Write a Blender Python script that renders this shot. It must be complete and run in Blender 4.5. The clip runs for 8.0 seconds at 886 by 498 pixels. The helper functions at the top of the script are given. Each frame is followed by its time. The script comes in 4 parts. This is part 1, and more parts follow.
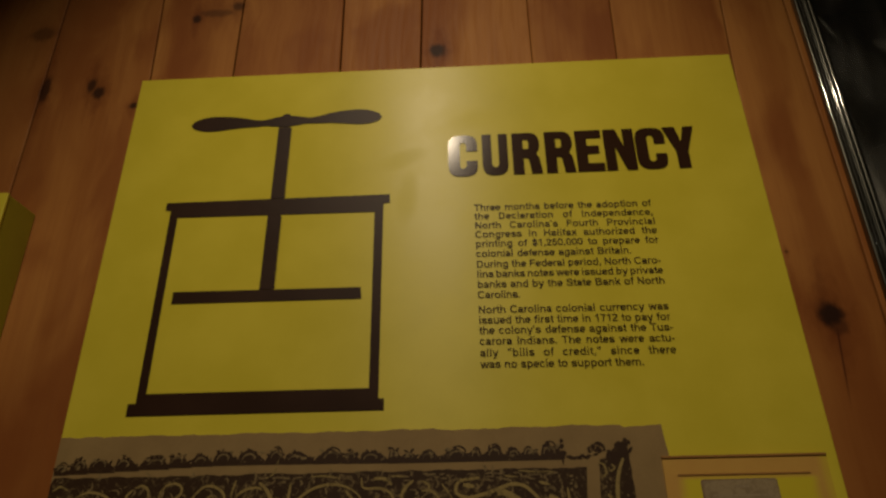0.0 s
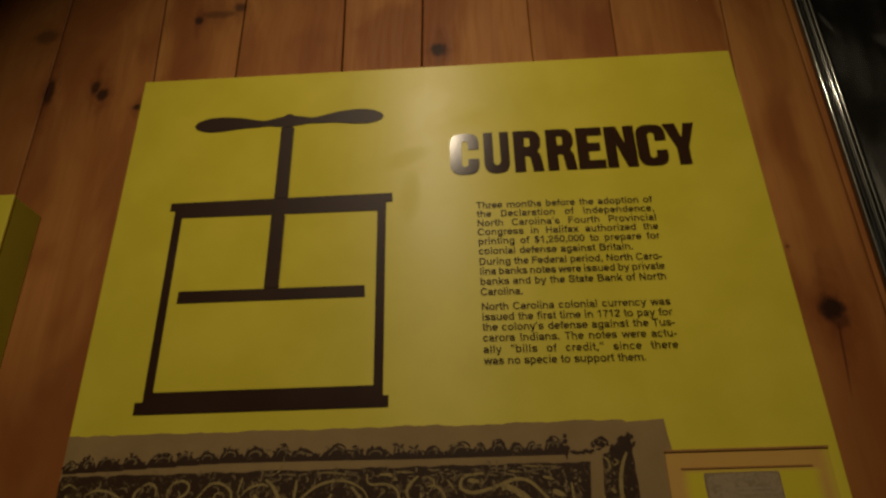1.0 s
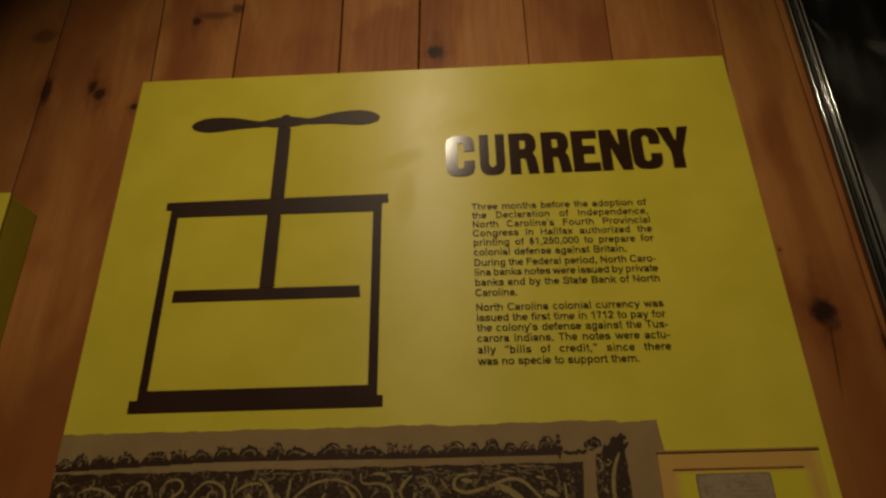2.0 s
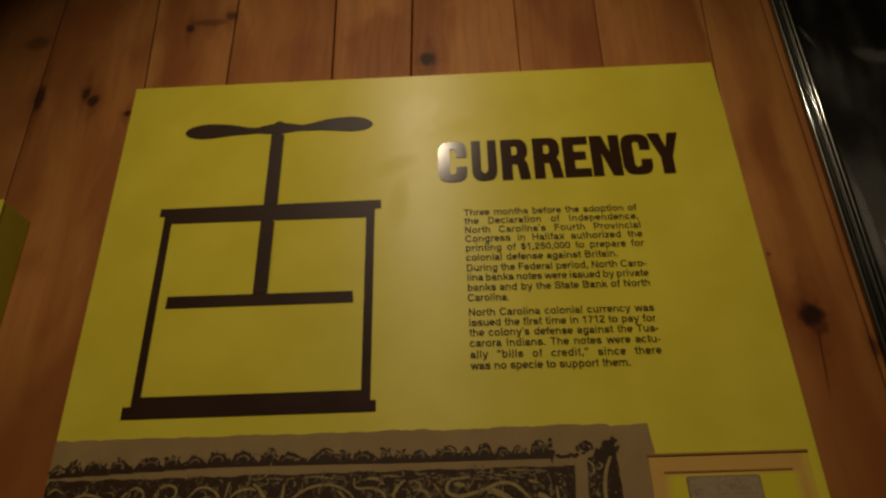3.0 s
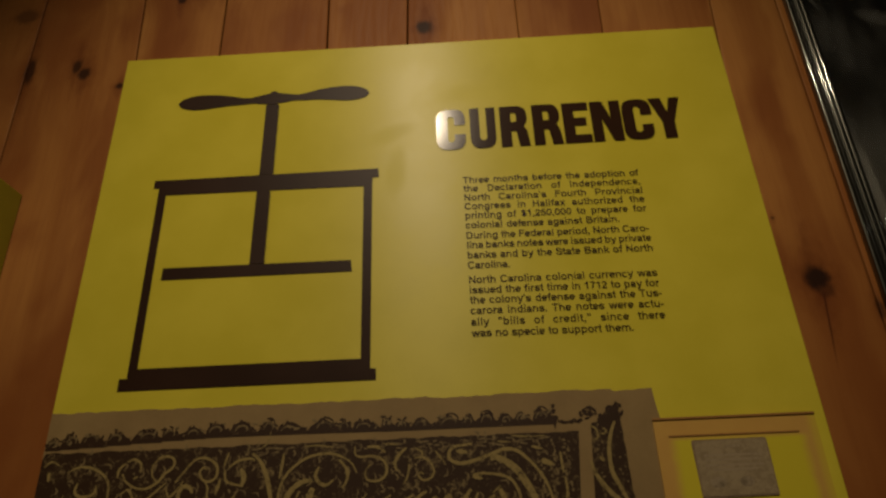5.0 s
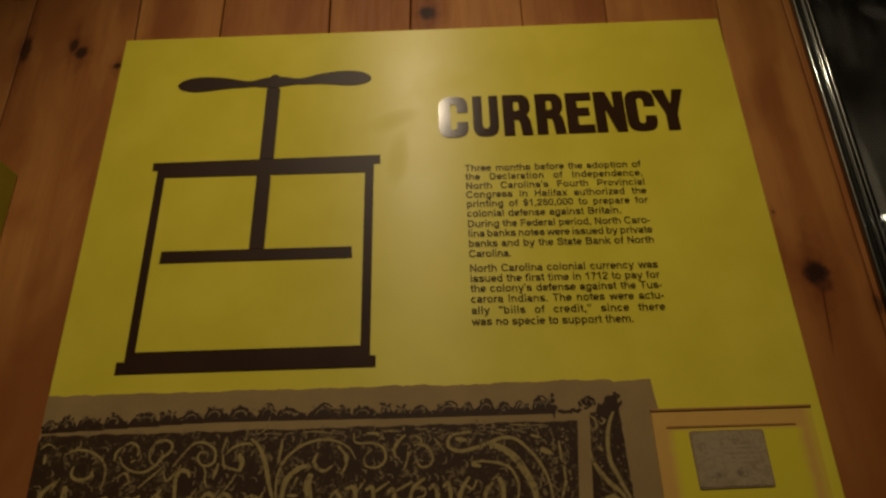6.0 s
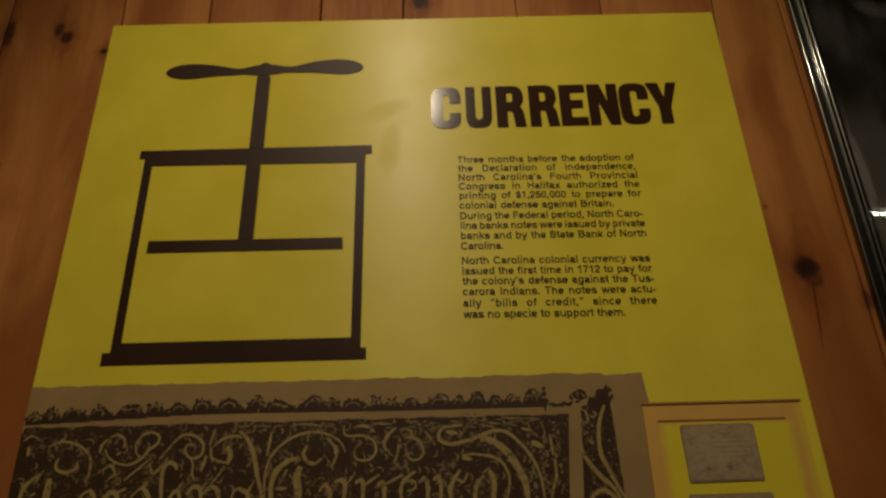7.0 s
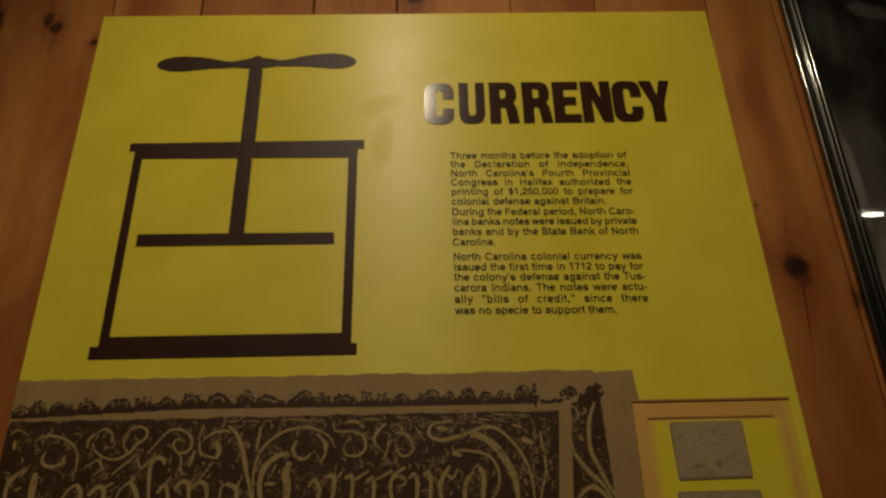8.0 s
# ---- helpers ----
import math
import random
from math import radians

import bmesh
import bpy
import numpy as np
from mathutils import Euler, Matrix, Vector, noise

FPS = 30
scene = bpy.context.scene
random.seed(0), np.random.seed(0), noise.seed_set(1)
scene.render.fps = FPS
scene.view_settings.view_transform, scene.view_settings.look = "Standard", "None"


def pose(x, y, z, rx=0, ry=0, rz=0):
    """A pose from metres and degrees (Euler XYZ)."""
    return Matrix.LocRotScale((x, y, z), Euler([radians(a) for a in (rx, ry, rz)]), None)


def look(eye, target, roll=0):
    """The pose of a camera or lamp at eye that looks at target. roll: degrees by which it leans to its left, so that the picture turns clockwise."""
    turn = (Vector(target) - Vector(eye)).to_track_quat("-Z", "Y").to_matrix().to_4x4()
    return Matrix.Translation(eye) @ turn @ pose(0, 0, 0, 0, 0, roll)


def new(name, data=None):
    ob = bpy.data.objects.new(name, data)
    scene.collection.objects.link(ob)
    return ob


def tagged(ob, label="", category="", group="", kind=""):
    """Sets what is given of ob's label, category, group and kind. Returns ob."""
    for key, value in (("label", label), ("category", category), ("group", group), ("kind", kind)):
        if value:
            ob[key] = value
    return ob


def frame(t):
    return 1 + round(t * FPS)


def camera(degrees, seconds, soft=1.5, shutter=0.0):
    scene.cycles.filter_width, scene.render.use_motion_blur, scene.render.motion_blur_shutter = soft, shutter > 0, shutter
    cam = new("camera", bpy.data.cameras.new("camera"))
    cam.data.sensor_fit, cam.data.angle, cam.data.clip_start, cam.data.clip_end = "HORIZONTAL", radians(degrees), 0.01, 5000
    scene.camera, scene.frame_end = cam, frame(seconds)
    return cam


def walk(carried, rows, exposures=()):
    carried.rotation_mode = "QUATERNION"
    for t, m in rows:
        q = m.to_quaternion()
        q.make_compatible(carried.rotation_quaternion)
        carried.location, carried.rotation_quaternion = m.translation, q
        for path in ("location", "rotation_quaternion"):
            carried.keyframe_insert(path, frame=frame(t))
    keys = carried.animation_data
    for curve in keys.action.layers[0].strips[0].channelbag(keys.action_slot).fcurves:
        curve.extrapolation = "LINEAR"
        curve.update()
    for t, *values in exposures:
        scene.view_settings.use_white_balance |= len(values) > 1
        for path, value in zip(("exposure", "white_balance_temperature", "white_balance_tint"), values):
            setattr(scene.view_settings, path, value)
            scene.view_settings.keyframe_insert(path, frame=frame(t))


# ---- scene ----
cam = camera(68.6, 8.0, soft=2.55)
PATH = [
    (0, (0.551, -0.868, 1.302), (0.477, 0.942, 2.152), -1.0),
    (0.5, (0.551, -0.868, 1.298), (0.472, 0.94, 2.149), -1.3),
    (1, (0.55, -0.873, 1.297), (0.47, 0.937, 2.145), -1.4),
    (1.5, (0.55, -0.873, 1.293), (0.474, 0.935, 2.145), -1.2),
    (3, (0.554, -0.882, 1.289), (0.505, 0.918, 2.16), -1.6),
    (3.5, (0.554, -0.877, 1.279), (0.508, 0.92, 2.155), -1.8),
    (4, (0.563, -0.872, 1.272), (0.517, 0.932, 2.136), -2.5),
    (4.5, (0.561, -0.86, 1.267), (0.512, 0.946, 2.124), -2.6),
    (5, (0.552, -0.854, 1.265), (0.504, 0.958, 2.11), -2.3),
    (6.5, (0.534, -0.849, 1.267), (0.529, 0.984, 2.066), -1.5),
    (7, (0.532, -0.844, 1.268), (0.546, 0.993, 2.059), -1.6),
    (7.5, (0.529, -0.84, 1.266), (0.559, 0.998, 2.053), -1.4),
    (8, (0.532, -0.841, 1.267), (0.571, 0.999, 2.05), -1.4),
]
walk(cam, [(t, look(eye, target, roll)) for t, eye, target, roll in PATH],
     [(0, -0.13), (4.5, -0.09), (6.5, 0.0), (8, 0.05)])

# ---- world, lamps, exposure ----
world = bpy.data.worlds.new("room_dark")
scene.world = world
world.use_nodes = True
world.node_tree.nodes["Background"].inputs[0].default_value = (0.02, 0.016, 0.012, 1)
world.node_tree.nodes["Background"].inputs[1].default_value = 0.2

SPOT_AT, SPOT_TO = (0.396, -1.754, 3.172), (0.505, 0.0, 1.33)
spot_data = bpy.data.lights.new("spot_beam", "SPOT")
spot_data.energy, spot_data.color = 121.5, (1.0, 0.81, 0.56)
spot_data.spot_size, spot_data.spot_blend, spot_data.shadow_soft_size = radians(62.0), 1.0, 0.066
spot = new("spot_beam", spot_data)
spot.matrix_world = look(SPOT_AT, SPOT_TO)


# ---- materials ----
class Nodes:
    """Short hand for building one node material."""

    def __init__(self, name, rough=0.5, metal=0.0, spec=0.5):
        self.mat = bpy.data.materials.new(name)
        self.mat.use_nodes = True
        self.tree = self.mat.node_tree
        self.shader = self.tree.nodes["Principled BSDF"]
        self.shader.inputs["Roughness"].default_value = rough
        self.shader.inputs["Metallic"].default_value = metal
        self.shader.inputs["Specular IOR Level"].default_value = spec

    def put(self, socket, value):
        if isinstance(value, bpy.types.NodeSocket):
            self.tree.links.new(value, socket)
        elif isinstance(value, tuple) and len(value) == 3 and socket.type == "RGBA":
            socket.default_value = (*value, 1)
        else:
            socket.default_value = value

    def add(self, kind, *values, **settings):
        n = self.tree.nodes.new(kind)
        for key, value in settings.items():
            if key == "operation":
                n.operation = value
            elif key == "blend":
                n.blend_type = value
        for i, value in enumerate(values):
            if value is not None:
                self.put(n.inputs[i], value)
        return n.outputs[0]

    def math(self, op, a, b=0.0, c=0.0):
        return self.add("ShaderNodeMath", a, b, c, operation=op)

    def mix(self, fac, a, b, blend="MIX"):
        return self.add("ShaderNodeMixRGB", fac, a, b, blend=blend)

    def place(self):
        return self.tree.nodes.new("ShaderNodeNewGeometry").outputs["Position"]

    def local(self):
        return self.tree.nodes.new("ShaderNodeTexCoord").outputs["Object"]

    def random(self):
        return self.tree.nodes.new("ShaderNodeObjectInfo").outputs["Random"]

    def scaled(self, v, sx, sy, sz, offset=None):
        n = self.tree.nodes.new("ShaderNodeMapping")
        self.put(n.inputs[0], v)
        n.inputs["Scale"].default_value = (sx, sy, sz)
        if offset is not None:
            self.put(n.inputs["Location"], offset)
        return n.outputs[0]

    def noise(self, v, scale, detail=3.0, rough=0.55, distort=0.0):
        n = self.tree.nodes.new("ShaderNodeTexNoise")
        self.put(n.inputs["Vector"], v)
        n.inputs["Scale"].default_value = scale
        n.inputs["Detail"].default_value = detail
        n.inputs["Roughness"].default_value = rough
        n.inputs["Distortion"].default_value = distort
        return n.outputs[0]

    def span(self, v, lo, hi, a=0.0, b=1.0):
        n = self.tree.nodes.new("ShaderNodeMapRange")
        n.interpolation_type = "SMOOTHSTEP"
        for i, value in enumerate((v, lo, hi, a, b)):
            self.put(n.inputs[i], value)
        return n.outputs[0]

    def axes(self, v):
        n = self.tree.nodes.new("ShaderNodeSeparateXYZ")
        self.put(n.inputs[0], v)
        return n.outputs[0], n.outputs[1], n.outputs[2]

    def colour(self, value):
        self.put(self.shader.inputs["Base Color"], value)

    def rough(self, value):
        self.put(self.shader.inputs["Roughness"], value)

    def bump(self, height, strength, distance):
        n = self.tree.nodes.new("ShaderNodeBump")
        n.inputs["Strength"].default_value = strength
        n.inputs["Distance"].default_value = distance
        self.put(n.inputs["Height"], height)
        self.put(self.shader.inputs["Normal"], n.outputs[0])


# knots in the pine boards: x, z, half width, half height, darkness
KNOTS = ((-0.097, 2.056, 0.009, 0.017, 0.85), (-0.081, 2.038, 0.012, 0.014, 0.9), (-0.180, 2.050, 0.010, 0.030, 0.85), (-0.013, 2.008, 0.008, 0.007, 0.9),
         (0.070, 2.199, 0.009, 0.011, 0.9), (0.105, 2.212, 0.034, 0.010, 0.5), (0.143, 2.226, 0.011, 0.012, 0.7), (-0.215, 2.180, 0.024, 0.020, 0.5), (0.512, 2.099, 0.015, 0.016, 0.95),
         (1.0530, 1.594, 0.019, 0.021, 1.0), (1.0600, 1.578, 0.014, 0.014, 0.55), (1.0145, 1.692, 0.003, 0.003, 0.6),
         (1.125, 1.545, 0.007, 0.016, 0.7))


def pine():
    m = Nodes("varnished_pine", 0.55, spec=0.12)
    at = m.place()
    x, y, z = m.axes(at)
    rnd = m.random()
    # grain bends a little round each knot
    bend, dark, halo = 0.0, 0.0, 0.0
    for kx, kz, hw, hh, depth in KNOTS:
        dx = m.math("DIVIDE", m.math("SUBTRACT", x, kx), hw)
        dz = m.math("DIVIDE", m.math("SUBTRACT", z, kz), hh)
        wob = m.noise(m.scaled(at, 1, 1, 0.6), 75, 3)
        r = m.math("ADD", m.math("SQRT", m.math("ADD", m.math("MULTIPLY", dx, dx), m.math("MULTIPLY", dz, dz))), m.math("MULTIPLY", m.math("SUBTRACT", wob, 0.5), 0.9))
        core = m.math("MULTIPLY", m.span(r, 1.28, 0.5), depth)
        far = m.math("ADD", m.math("MULTIPLY", m.math("ABSOLUTE", dx), 1.1), m.math("ADD", m.math("MULTIPLY", m.math("ABSOLUTE", dz), 0.5), m.math("MULTIPLY", m.math("SUBTRACT", wob, 0.5), 2.5)))
        glow = m.math("MULTIPLY", m.span(far, 3.0, 0.4), depth)
        dark, halo = m.math("MAXIMUM", dark, core), m.math("MAXIMUM", halo, glow)
        wide = m.math("DIVIDE", m.math("SUBTRACT", z, kz), hh * 3.0)
        push = m.math("POWER", 2.718, m.math("MULTIPLY", m.math("MULTIPLY", wide, wide), -1.0))
        pull = m.math("DIVIDE", dx, m.math("ADD", 1.0, m.math("MULTIPLY", dx, dx)))
        bend = m.math("ADD", bend, m.math("MULTIPLY", m.math("MULTIPLY", push, pull), hw * -0.9))
    gx = m.math("ADD", m.math("ADD", x, bend), m.math("MULTIPLY", rnd, 7.0))
    grain_at = m.add("ShaderNodeCombineXYZ", gx, y, m.math("MULTIPLY", z, 0.055))
    wide = m.noise(grain_at, 11, 4, 0.55, 0.4)
    fine = m.noise(grain_at, 150, 4, 0.6)
    patch = m.noise(m.scaled(at, 9, 5, 4.6, m.add("ShaderNodeCombineXYZ", m.math("MULTIPLY", rnd, 9.0), 0.0, m.math("MULTIPLY", rnd, 5.0))), 1.0, 3, 0.5, 0.5)
    tone = m.mix(m.span(wide, 0.30, 0.74), (0.26, 0.090, 0.020), (0.425, 0.190, 0.048))
    tone = m.mix(m.span(fine, 0.42, 0.75, 0.0, 0.20), tone, (0.17, 0.045, 0.012))
    tone = m.mix(m.span(patch, 0.40, 0.64, 0.0, 0.8), tone, (0.205, 0.060, 0.014))
    tone = m.mix(m.math("MULTIPLY", rnd, 0.22), tone, (0.50, 0.22, 0.065))
    # lower lengths redder and darker: light falloff and box shade painted in
    low_noise = m.noise(m.scaled(at, 5.0, 1, 1.3, m.add("ShaderNodeCombineXYZ", m.math("MULTIPLY", rnd, 3.0), 0.0, 0.0)), 1.0, 3)
    low = m.span(m.math("ADD", z, m.math("MULTIPLY", m.math("SUBTRACT", low_noise, 0.5), 0.5)), 1.70, 1.40, 0.0, 0.60)
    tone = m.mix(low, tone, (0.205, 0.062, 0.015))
    # pale sapwood along the board beside the cabinet
    wander = m.math("ADD", x, m.math("MULTIPLY", m.math("SUBTRACT", m.noise(m.scaled(at, 6, 1, 4.5), 1.0, 3), 0.5), 0.10))
    near, far_side = m.math("MULTIPLY", m.span(wander, 1.0, 1.012), m.span(wander, 1.06, 1.03)), m.math("MULTIPLY", m.span(wander, 1.08, 1.10), m.span(wander, 1.135, 1.12))
    sap = m.math("MULTIPLY", m.math("ADD", near, far_side), m.span(z, 1.58, 1.78, 0.15, 0.5))
    tone = m.mix(m.math("MULTIPLY", sap, m.span(fine, 0.3, 0.8, 1.0, 0.6)), tone, (0.47, 0.215, 0.056))
    tone = m.mix(m.math("MULTIPLY", halo, 0.6), tone, (0.13, 0.030, 0.008))
    tone = m.mix(m.math("MULTIPLY", dark, 0.96), tone, (0.022, 0.009, 0.005))
    # a drying crack below the large knot
    cx = m.math("ABSOLUTE", m.math("SUBTRACT", x, m.math("ADD", 1.0555, m.math("MULTIPLY", m.math("SUBTRACT", 1.575, z), -0.10))))
    crack = m.math("MULTIPLY", m.span(cx, 0.0022, 0.0006), m.math("MULTIPLY", m.span(z, 1.578, 1.566), m.span(z, 1.455, 1.52)))
    tone = m.mix(m.math("MULTIPLY", crack, 0.75), tone, (0.06, 0.016, 0.006))
    m.colour(tone)
    m.rough(m.span(fine, 0.3, 0.8, 0.5, 0.66))
    m.bump(m.math("ADD", fine, m.math("MULTIPLY", dark, -1.2)), 0.25, 0.0006)
    return m.mat


# rubbed places on the yellow panel: x, z, half width, half height, slant
RUBBED = ((0.452, 1.868, 0.030, 0.018, 1.2), (0.462, 1.800, 0.014, 0.040, 0.1), (0.60, 1.945, 0.05, 0.02, 1.0))


def paint(name, base, other, rough=0.32, spec=0.5, scale=9.0, grain=420.0, bump=0.08, rolled=0.0):
    m = Nodes(name, rough, spec=spec)
    if rolled:
        # sheen drawn out along the strokes of the roller
        m.shader.inputs["Anisotropic"].default_value = rolled
        m.put(m.shader.inputs["Tangent"], m.add("ShaderNodeCombineXYZ", 0.0, 0.0, 1.0))
    at = m.place()
    big, small = m.noise(at, scale, 4), m.noise(at, grain, 2)
    m.colour(m.mix(m.span(m.math("ADD", m.math("MULTIPLY", big, 0.8), m.math("MULTIPLY", small, 0.2)), 0.35, 0.68), base, other))
    gloss = m.span(big, 0.3, 0.7, rough * (0.97 - 0.04 * rolled), rough * (1.03 + 0.04 * rolled))
    if rolled:
        # rubbed places where the sheen is dulled
        x, y, z = m.axes(at)
        rub = m.noise(m.scaled(at, 16, 1, 9), 1.0, 3, 0.55, 0.6)
        for sx, sz, hw, hh, slope in RUBBED:
            dz = m.math("SUBTRACT", z, sz)
            dx = m.math("DIVIDE", m.math("SUBTRACT", m.math("SUBTRACT", x, sx), m.math("MULTIPLY", dz, slope)), hw)
            dz = m.math("DIVIDE", dz, hh)
            r = m.math("ADD", m.math("ADD", m.math("MULTIPLY", dx, dx), m.math("MULTIPLY", dz, dz)), m.math("MULTIPLY", m.math("SUBTRACT", rub, 0.5), 1.8))
            gloss = m.math("ADD", gloss, m.span(r, 2.2, -0.6, 0.0, 0.06))
    m.rough(gloss)
    m.bump(small, bump, 0.0003)
    return m.mat


def printed(name, ink, ground, lo, hi, scale, rough=0.5):
    """Ink printed unevenly, the ground showing through in specks."""
    m = Nodes(name, rough, spec=0.3)
    at = m.scaled(m.place(), 1.0, 1.0, 1.0)
    blot = m.noise(at, scale, 4, 0.62, 1.2)
    wear = m.noise(at, scale * 0.22, 2)
    fac = m.span(m.math("ADD", m.math("MULTIPLY", blot, 0.75), m.math("MULTIPLY", wear, 0.35)), lo, hi)
    m.colour(m.mix(fac, ink, ground))
    return m.mat


def case_border():
    """Aged tan border, bleeding softly into the yellow inside it."""
    m = Nodes("aged_tan_border", 0.5, spec=0.3)
    at = m.local()
    x, y, z = m.axes(at)
    soft = m.noise(at, 60, 2)
    side = m.math("SUBTRACT", 0.1, m.math("ABSOLUTE", x))
    away = m.math("ADD", side, m.math("MULTIPLY", m.math("SUBTRACT", soft, 0.5), 0.006))
    tan = m.mix(m.noise(at, 25, 3), (0.50, 0.275, 0.066), (0.56, 0.345, 0.078))
    inner = m.span(away, 0.011, 0.027)
    top = m.span(z, -0.030, -0.023, 1.0, 0.0)
    outer = m.math("MULTIPLY", m.span(x, 0.084, 0.101), 0.6)
    tan = m.mix(outer, tan, (0.58, 0.49, 0.028))
    m.colour(m.mix(m.math("MULTIPLY", inner, top), tan, (0.58, 0.49, 0.028)))
    return m.mat


def metal():
    m = Nodes("brushed_aluminium", 0.2, 1.0)
    at = m.place()
    line = m.noise(m.scaled(at, 900, 900, 6), 1.0, 3)
    m.colour(m.mix(line, (0.050, 0.050, 0.042), (0.085, 0.083, 0.069)))
    m.rough(m.span(line, 0.3, 0.7, 0.30, 0.40))
    # clear hard lacquer over the satin metal
    m.shader.inputs["Coat Weight"].default_value = 0.75
    m.shader.inputs["Coat Roughness"].default_value = 0.08
    m.shader.inputs["Coat IOR"].default_value = 2.2
    return m.mat


# marks on the cabinet's glass: x, z, half width, half height, slant, density
SMUDGES = ((1.180, 2.105, 0.005, 0.030, -0.35, 0.045), (1.290, 2.055, 0.040, 0.026, -0.9, 0.05),
           (1.173, 1.740, 0.010, 0.130, -0.02, 0.05), (1.178, 1.580, 0.016, 0.080, 0.1, 0.05))


def glass():
    m = Nodes("smudged_glass", 0.03)
    m.shader.inputs["Transmission Weight"].default_value = 1.0
    m.shader.inputs["IOR"].default_value = 1.5
    smear = m.noise(m.scaled(m.place(), 3, 3, 1.2), 4.0, 4)
    m.rough(m.span(smear, 0.45, 0.75, 0.004, 0.05))
    # a thin film of dust, thicker in smears
    m.colour((0.85, 0.85, 0.80))
    dust = m.span(smear, 0.45, 0.72, 0.006, 0.034)
    # finger and cloth marks
    at = m.place()
    x, y, z = m.axes(at)
    wisp = m.noise(m.scaled(at, 30, 1, 14), 1.0, 4, 0.6, 0.8)
    for sx, sz, hw, hh, slope, depth in SMUDGES:
        dz = m.math("SUBTRACT", z, sz)
        dx = m.math("DIVIDE", m.math("SUBTRACT", m.math("SUBTRACT", x, sx), m.math("MULTIPLY", dz, slope)), hw)
        dz = m.math("DIVIDE", dz, hh)
        r = m.math("ADD", m.math("ADD", m.math("MULTIPLY", dx, dx), m.math("MULTIPLY", dz, dz)), m.math("MULTIPLY", m.math("SUBTRACT", wisp, 0.5), 1.6))
        dust = m.math("ADD", dust, m.span(r, 1.0, 0.0, 0.0, depth))
    m.put(m.shader.inputs["Transmission Weight"], m.math("SUBTRACT", 1.0, dust))
    return m.mat


def glow(name, colour, strength):
    m = Nodes(name)
    m.put(m.shader.inputs["Emission Color"], colour)
    m.shader.inputs["Emission Strength"].default_value = strength
    return m.mat


PINE = pine()
YELLOW = paint("yellow_panel_paint", (0.57, 0.485, 0.039), (0.63, 0.537, 0.051), 0.40, 0.295, rolled=0.72)
# the panel yellow again, darkened so that side shade is in the colour
YELLOW_SHADED = paint("yellow_panel_shaded_side", (0.33, 0.285, 0.022), (0.38, 0.325, 0.028), 0.55, 0.2)
BLACK_PRINT = paint("dark_brown_print", (0.027, 0.0115, 0.0058), (0.036, 0.016, 0.0085), 0.45, 0.17)
VINYL = paint("glossy_dark_vinyl", (0.034, 0.016, 0.009), (0.040, 0.019, 0.011), 0.148, 0.25, grain=260.0, bump=0.09)
PAPER = paint("tan_reproduction_paper", (0.238, 0.158, 0.063), (0.285, 0.193, 0.078), 0.6, 0.3, 14.0)
NOTE_INK = printed("worn_note_ink", (0.036, 0.0175, 0.0075), (0.17, 0.120, 0.052), 0.57, 0.72, 150.0)
FRINGE_INK = printed("broken_border_ink", (0.036, 0.0175, 0.008), (0.21, 0.143, 0.066), 0.64, 0.77, 170.0)
PALE_LINE = printed("pale_scroll_line", (0.285, 0.212, 0.074), (0.08, 0.052, 0.022), 0.54, 0.74, 190.0)
DULL_LINE = printed("dull_engraved_line", (0.205, 0.148, 0.066), (0.07, 0.046, 0.022), 0.50, 0.72, 190.0)
BILL = printed("faded_grey_bill", (0.31, 0.24, 0.138), (0.23, 0.172, 0.095), 0.45, 0.70, 120.0, 0.6)
BILL_INK = printed("faded_bill_print", (0.255, 0.195, 0.118), (0.31, 0.24, 0.15), 0.38, 0.62, 140.0, 0.6)
BILL_SEAL = printed("dark_bill_seal", (0.115, 0.085, 0.048), (0.29, 0.225, 0.14), 0.40, 0.66, 110.0, 0.6)
BORDER = case_border()
BILL_RIM = printed("browned_paper_rim", (0.17, 0.115, 0.065), (0.24, 0.165, 0.10), 0.40, 0.66, 110.0, 0.6)
EDGE = paint("dark_brown_edge", (0.27, 0.135, 0.036), (0.33, 0.165, 0.045), 0.5, 0.3)
METAL, GLASS = metal(), glass()
FELT = paint("dark_case_lining", (0.062, 0.057, 0.040), (0.096, 0.086, 0.060), 0.9, 0.1)
PLASTER = paint("dark_room_paint", (0.30, 0.25, 0.19), (0.36, 0.30, 0.23), 0.8, 0.2, 3.0)
CARPET = paint("dark_carpet", (0.06, 0.045, 0.035), (0.09, 0.065, 0.05), 0.95, 0.1, 20.0)
BLACK_METAL = paint("black_lamp_enamel", (0.02, 0.02, 0.02), (0.03, 0.03, 0.03), 0.4)
TUBE = glow("white_tube", (1.0, 0.93, 0.74), 26.0)


# ---- building helpers ----
def mesh_object(name, bm, material, parent=None, smooth=False):
    data = bpy.data.meshes.new(name)
    bm.to_mesh(data)
    bm.free()
    data.materials.append(material)
    if smooth:
        data.polygons.foreach_set("use_smooth", [True] * len(data.polygons))
    ob = new(name, data)
    ob.parent = parent
    return ob


def part(name, bm, material, parent, label="", smooth=False):
    return tagged(mesh_object(name, bm, material, parent, smooth), label)


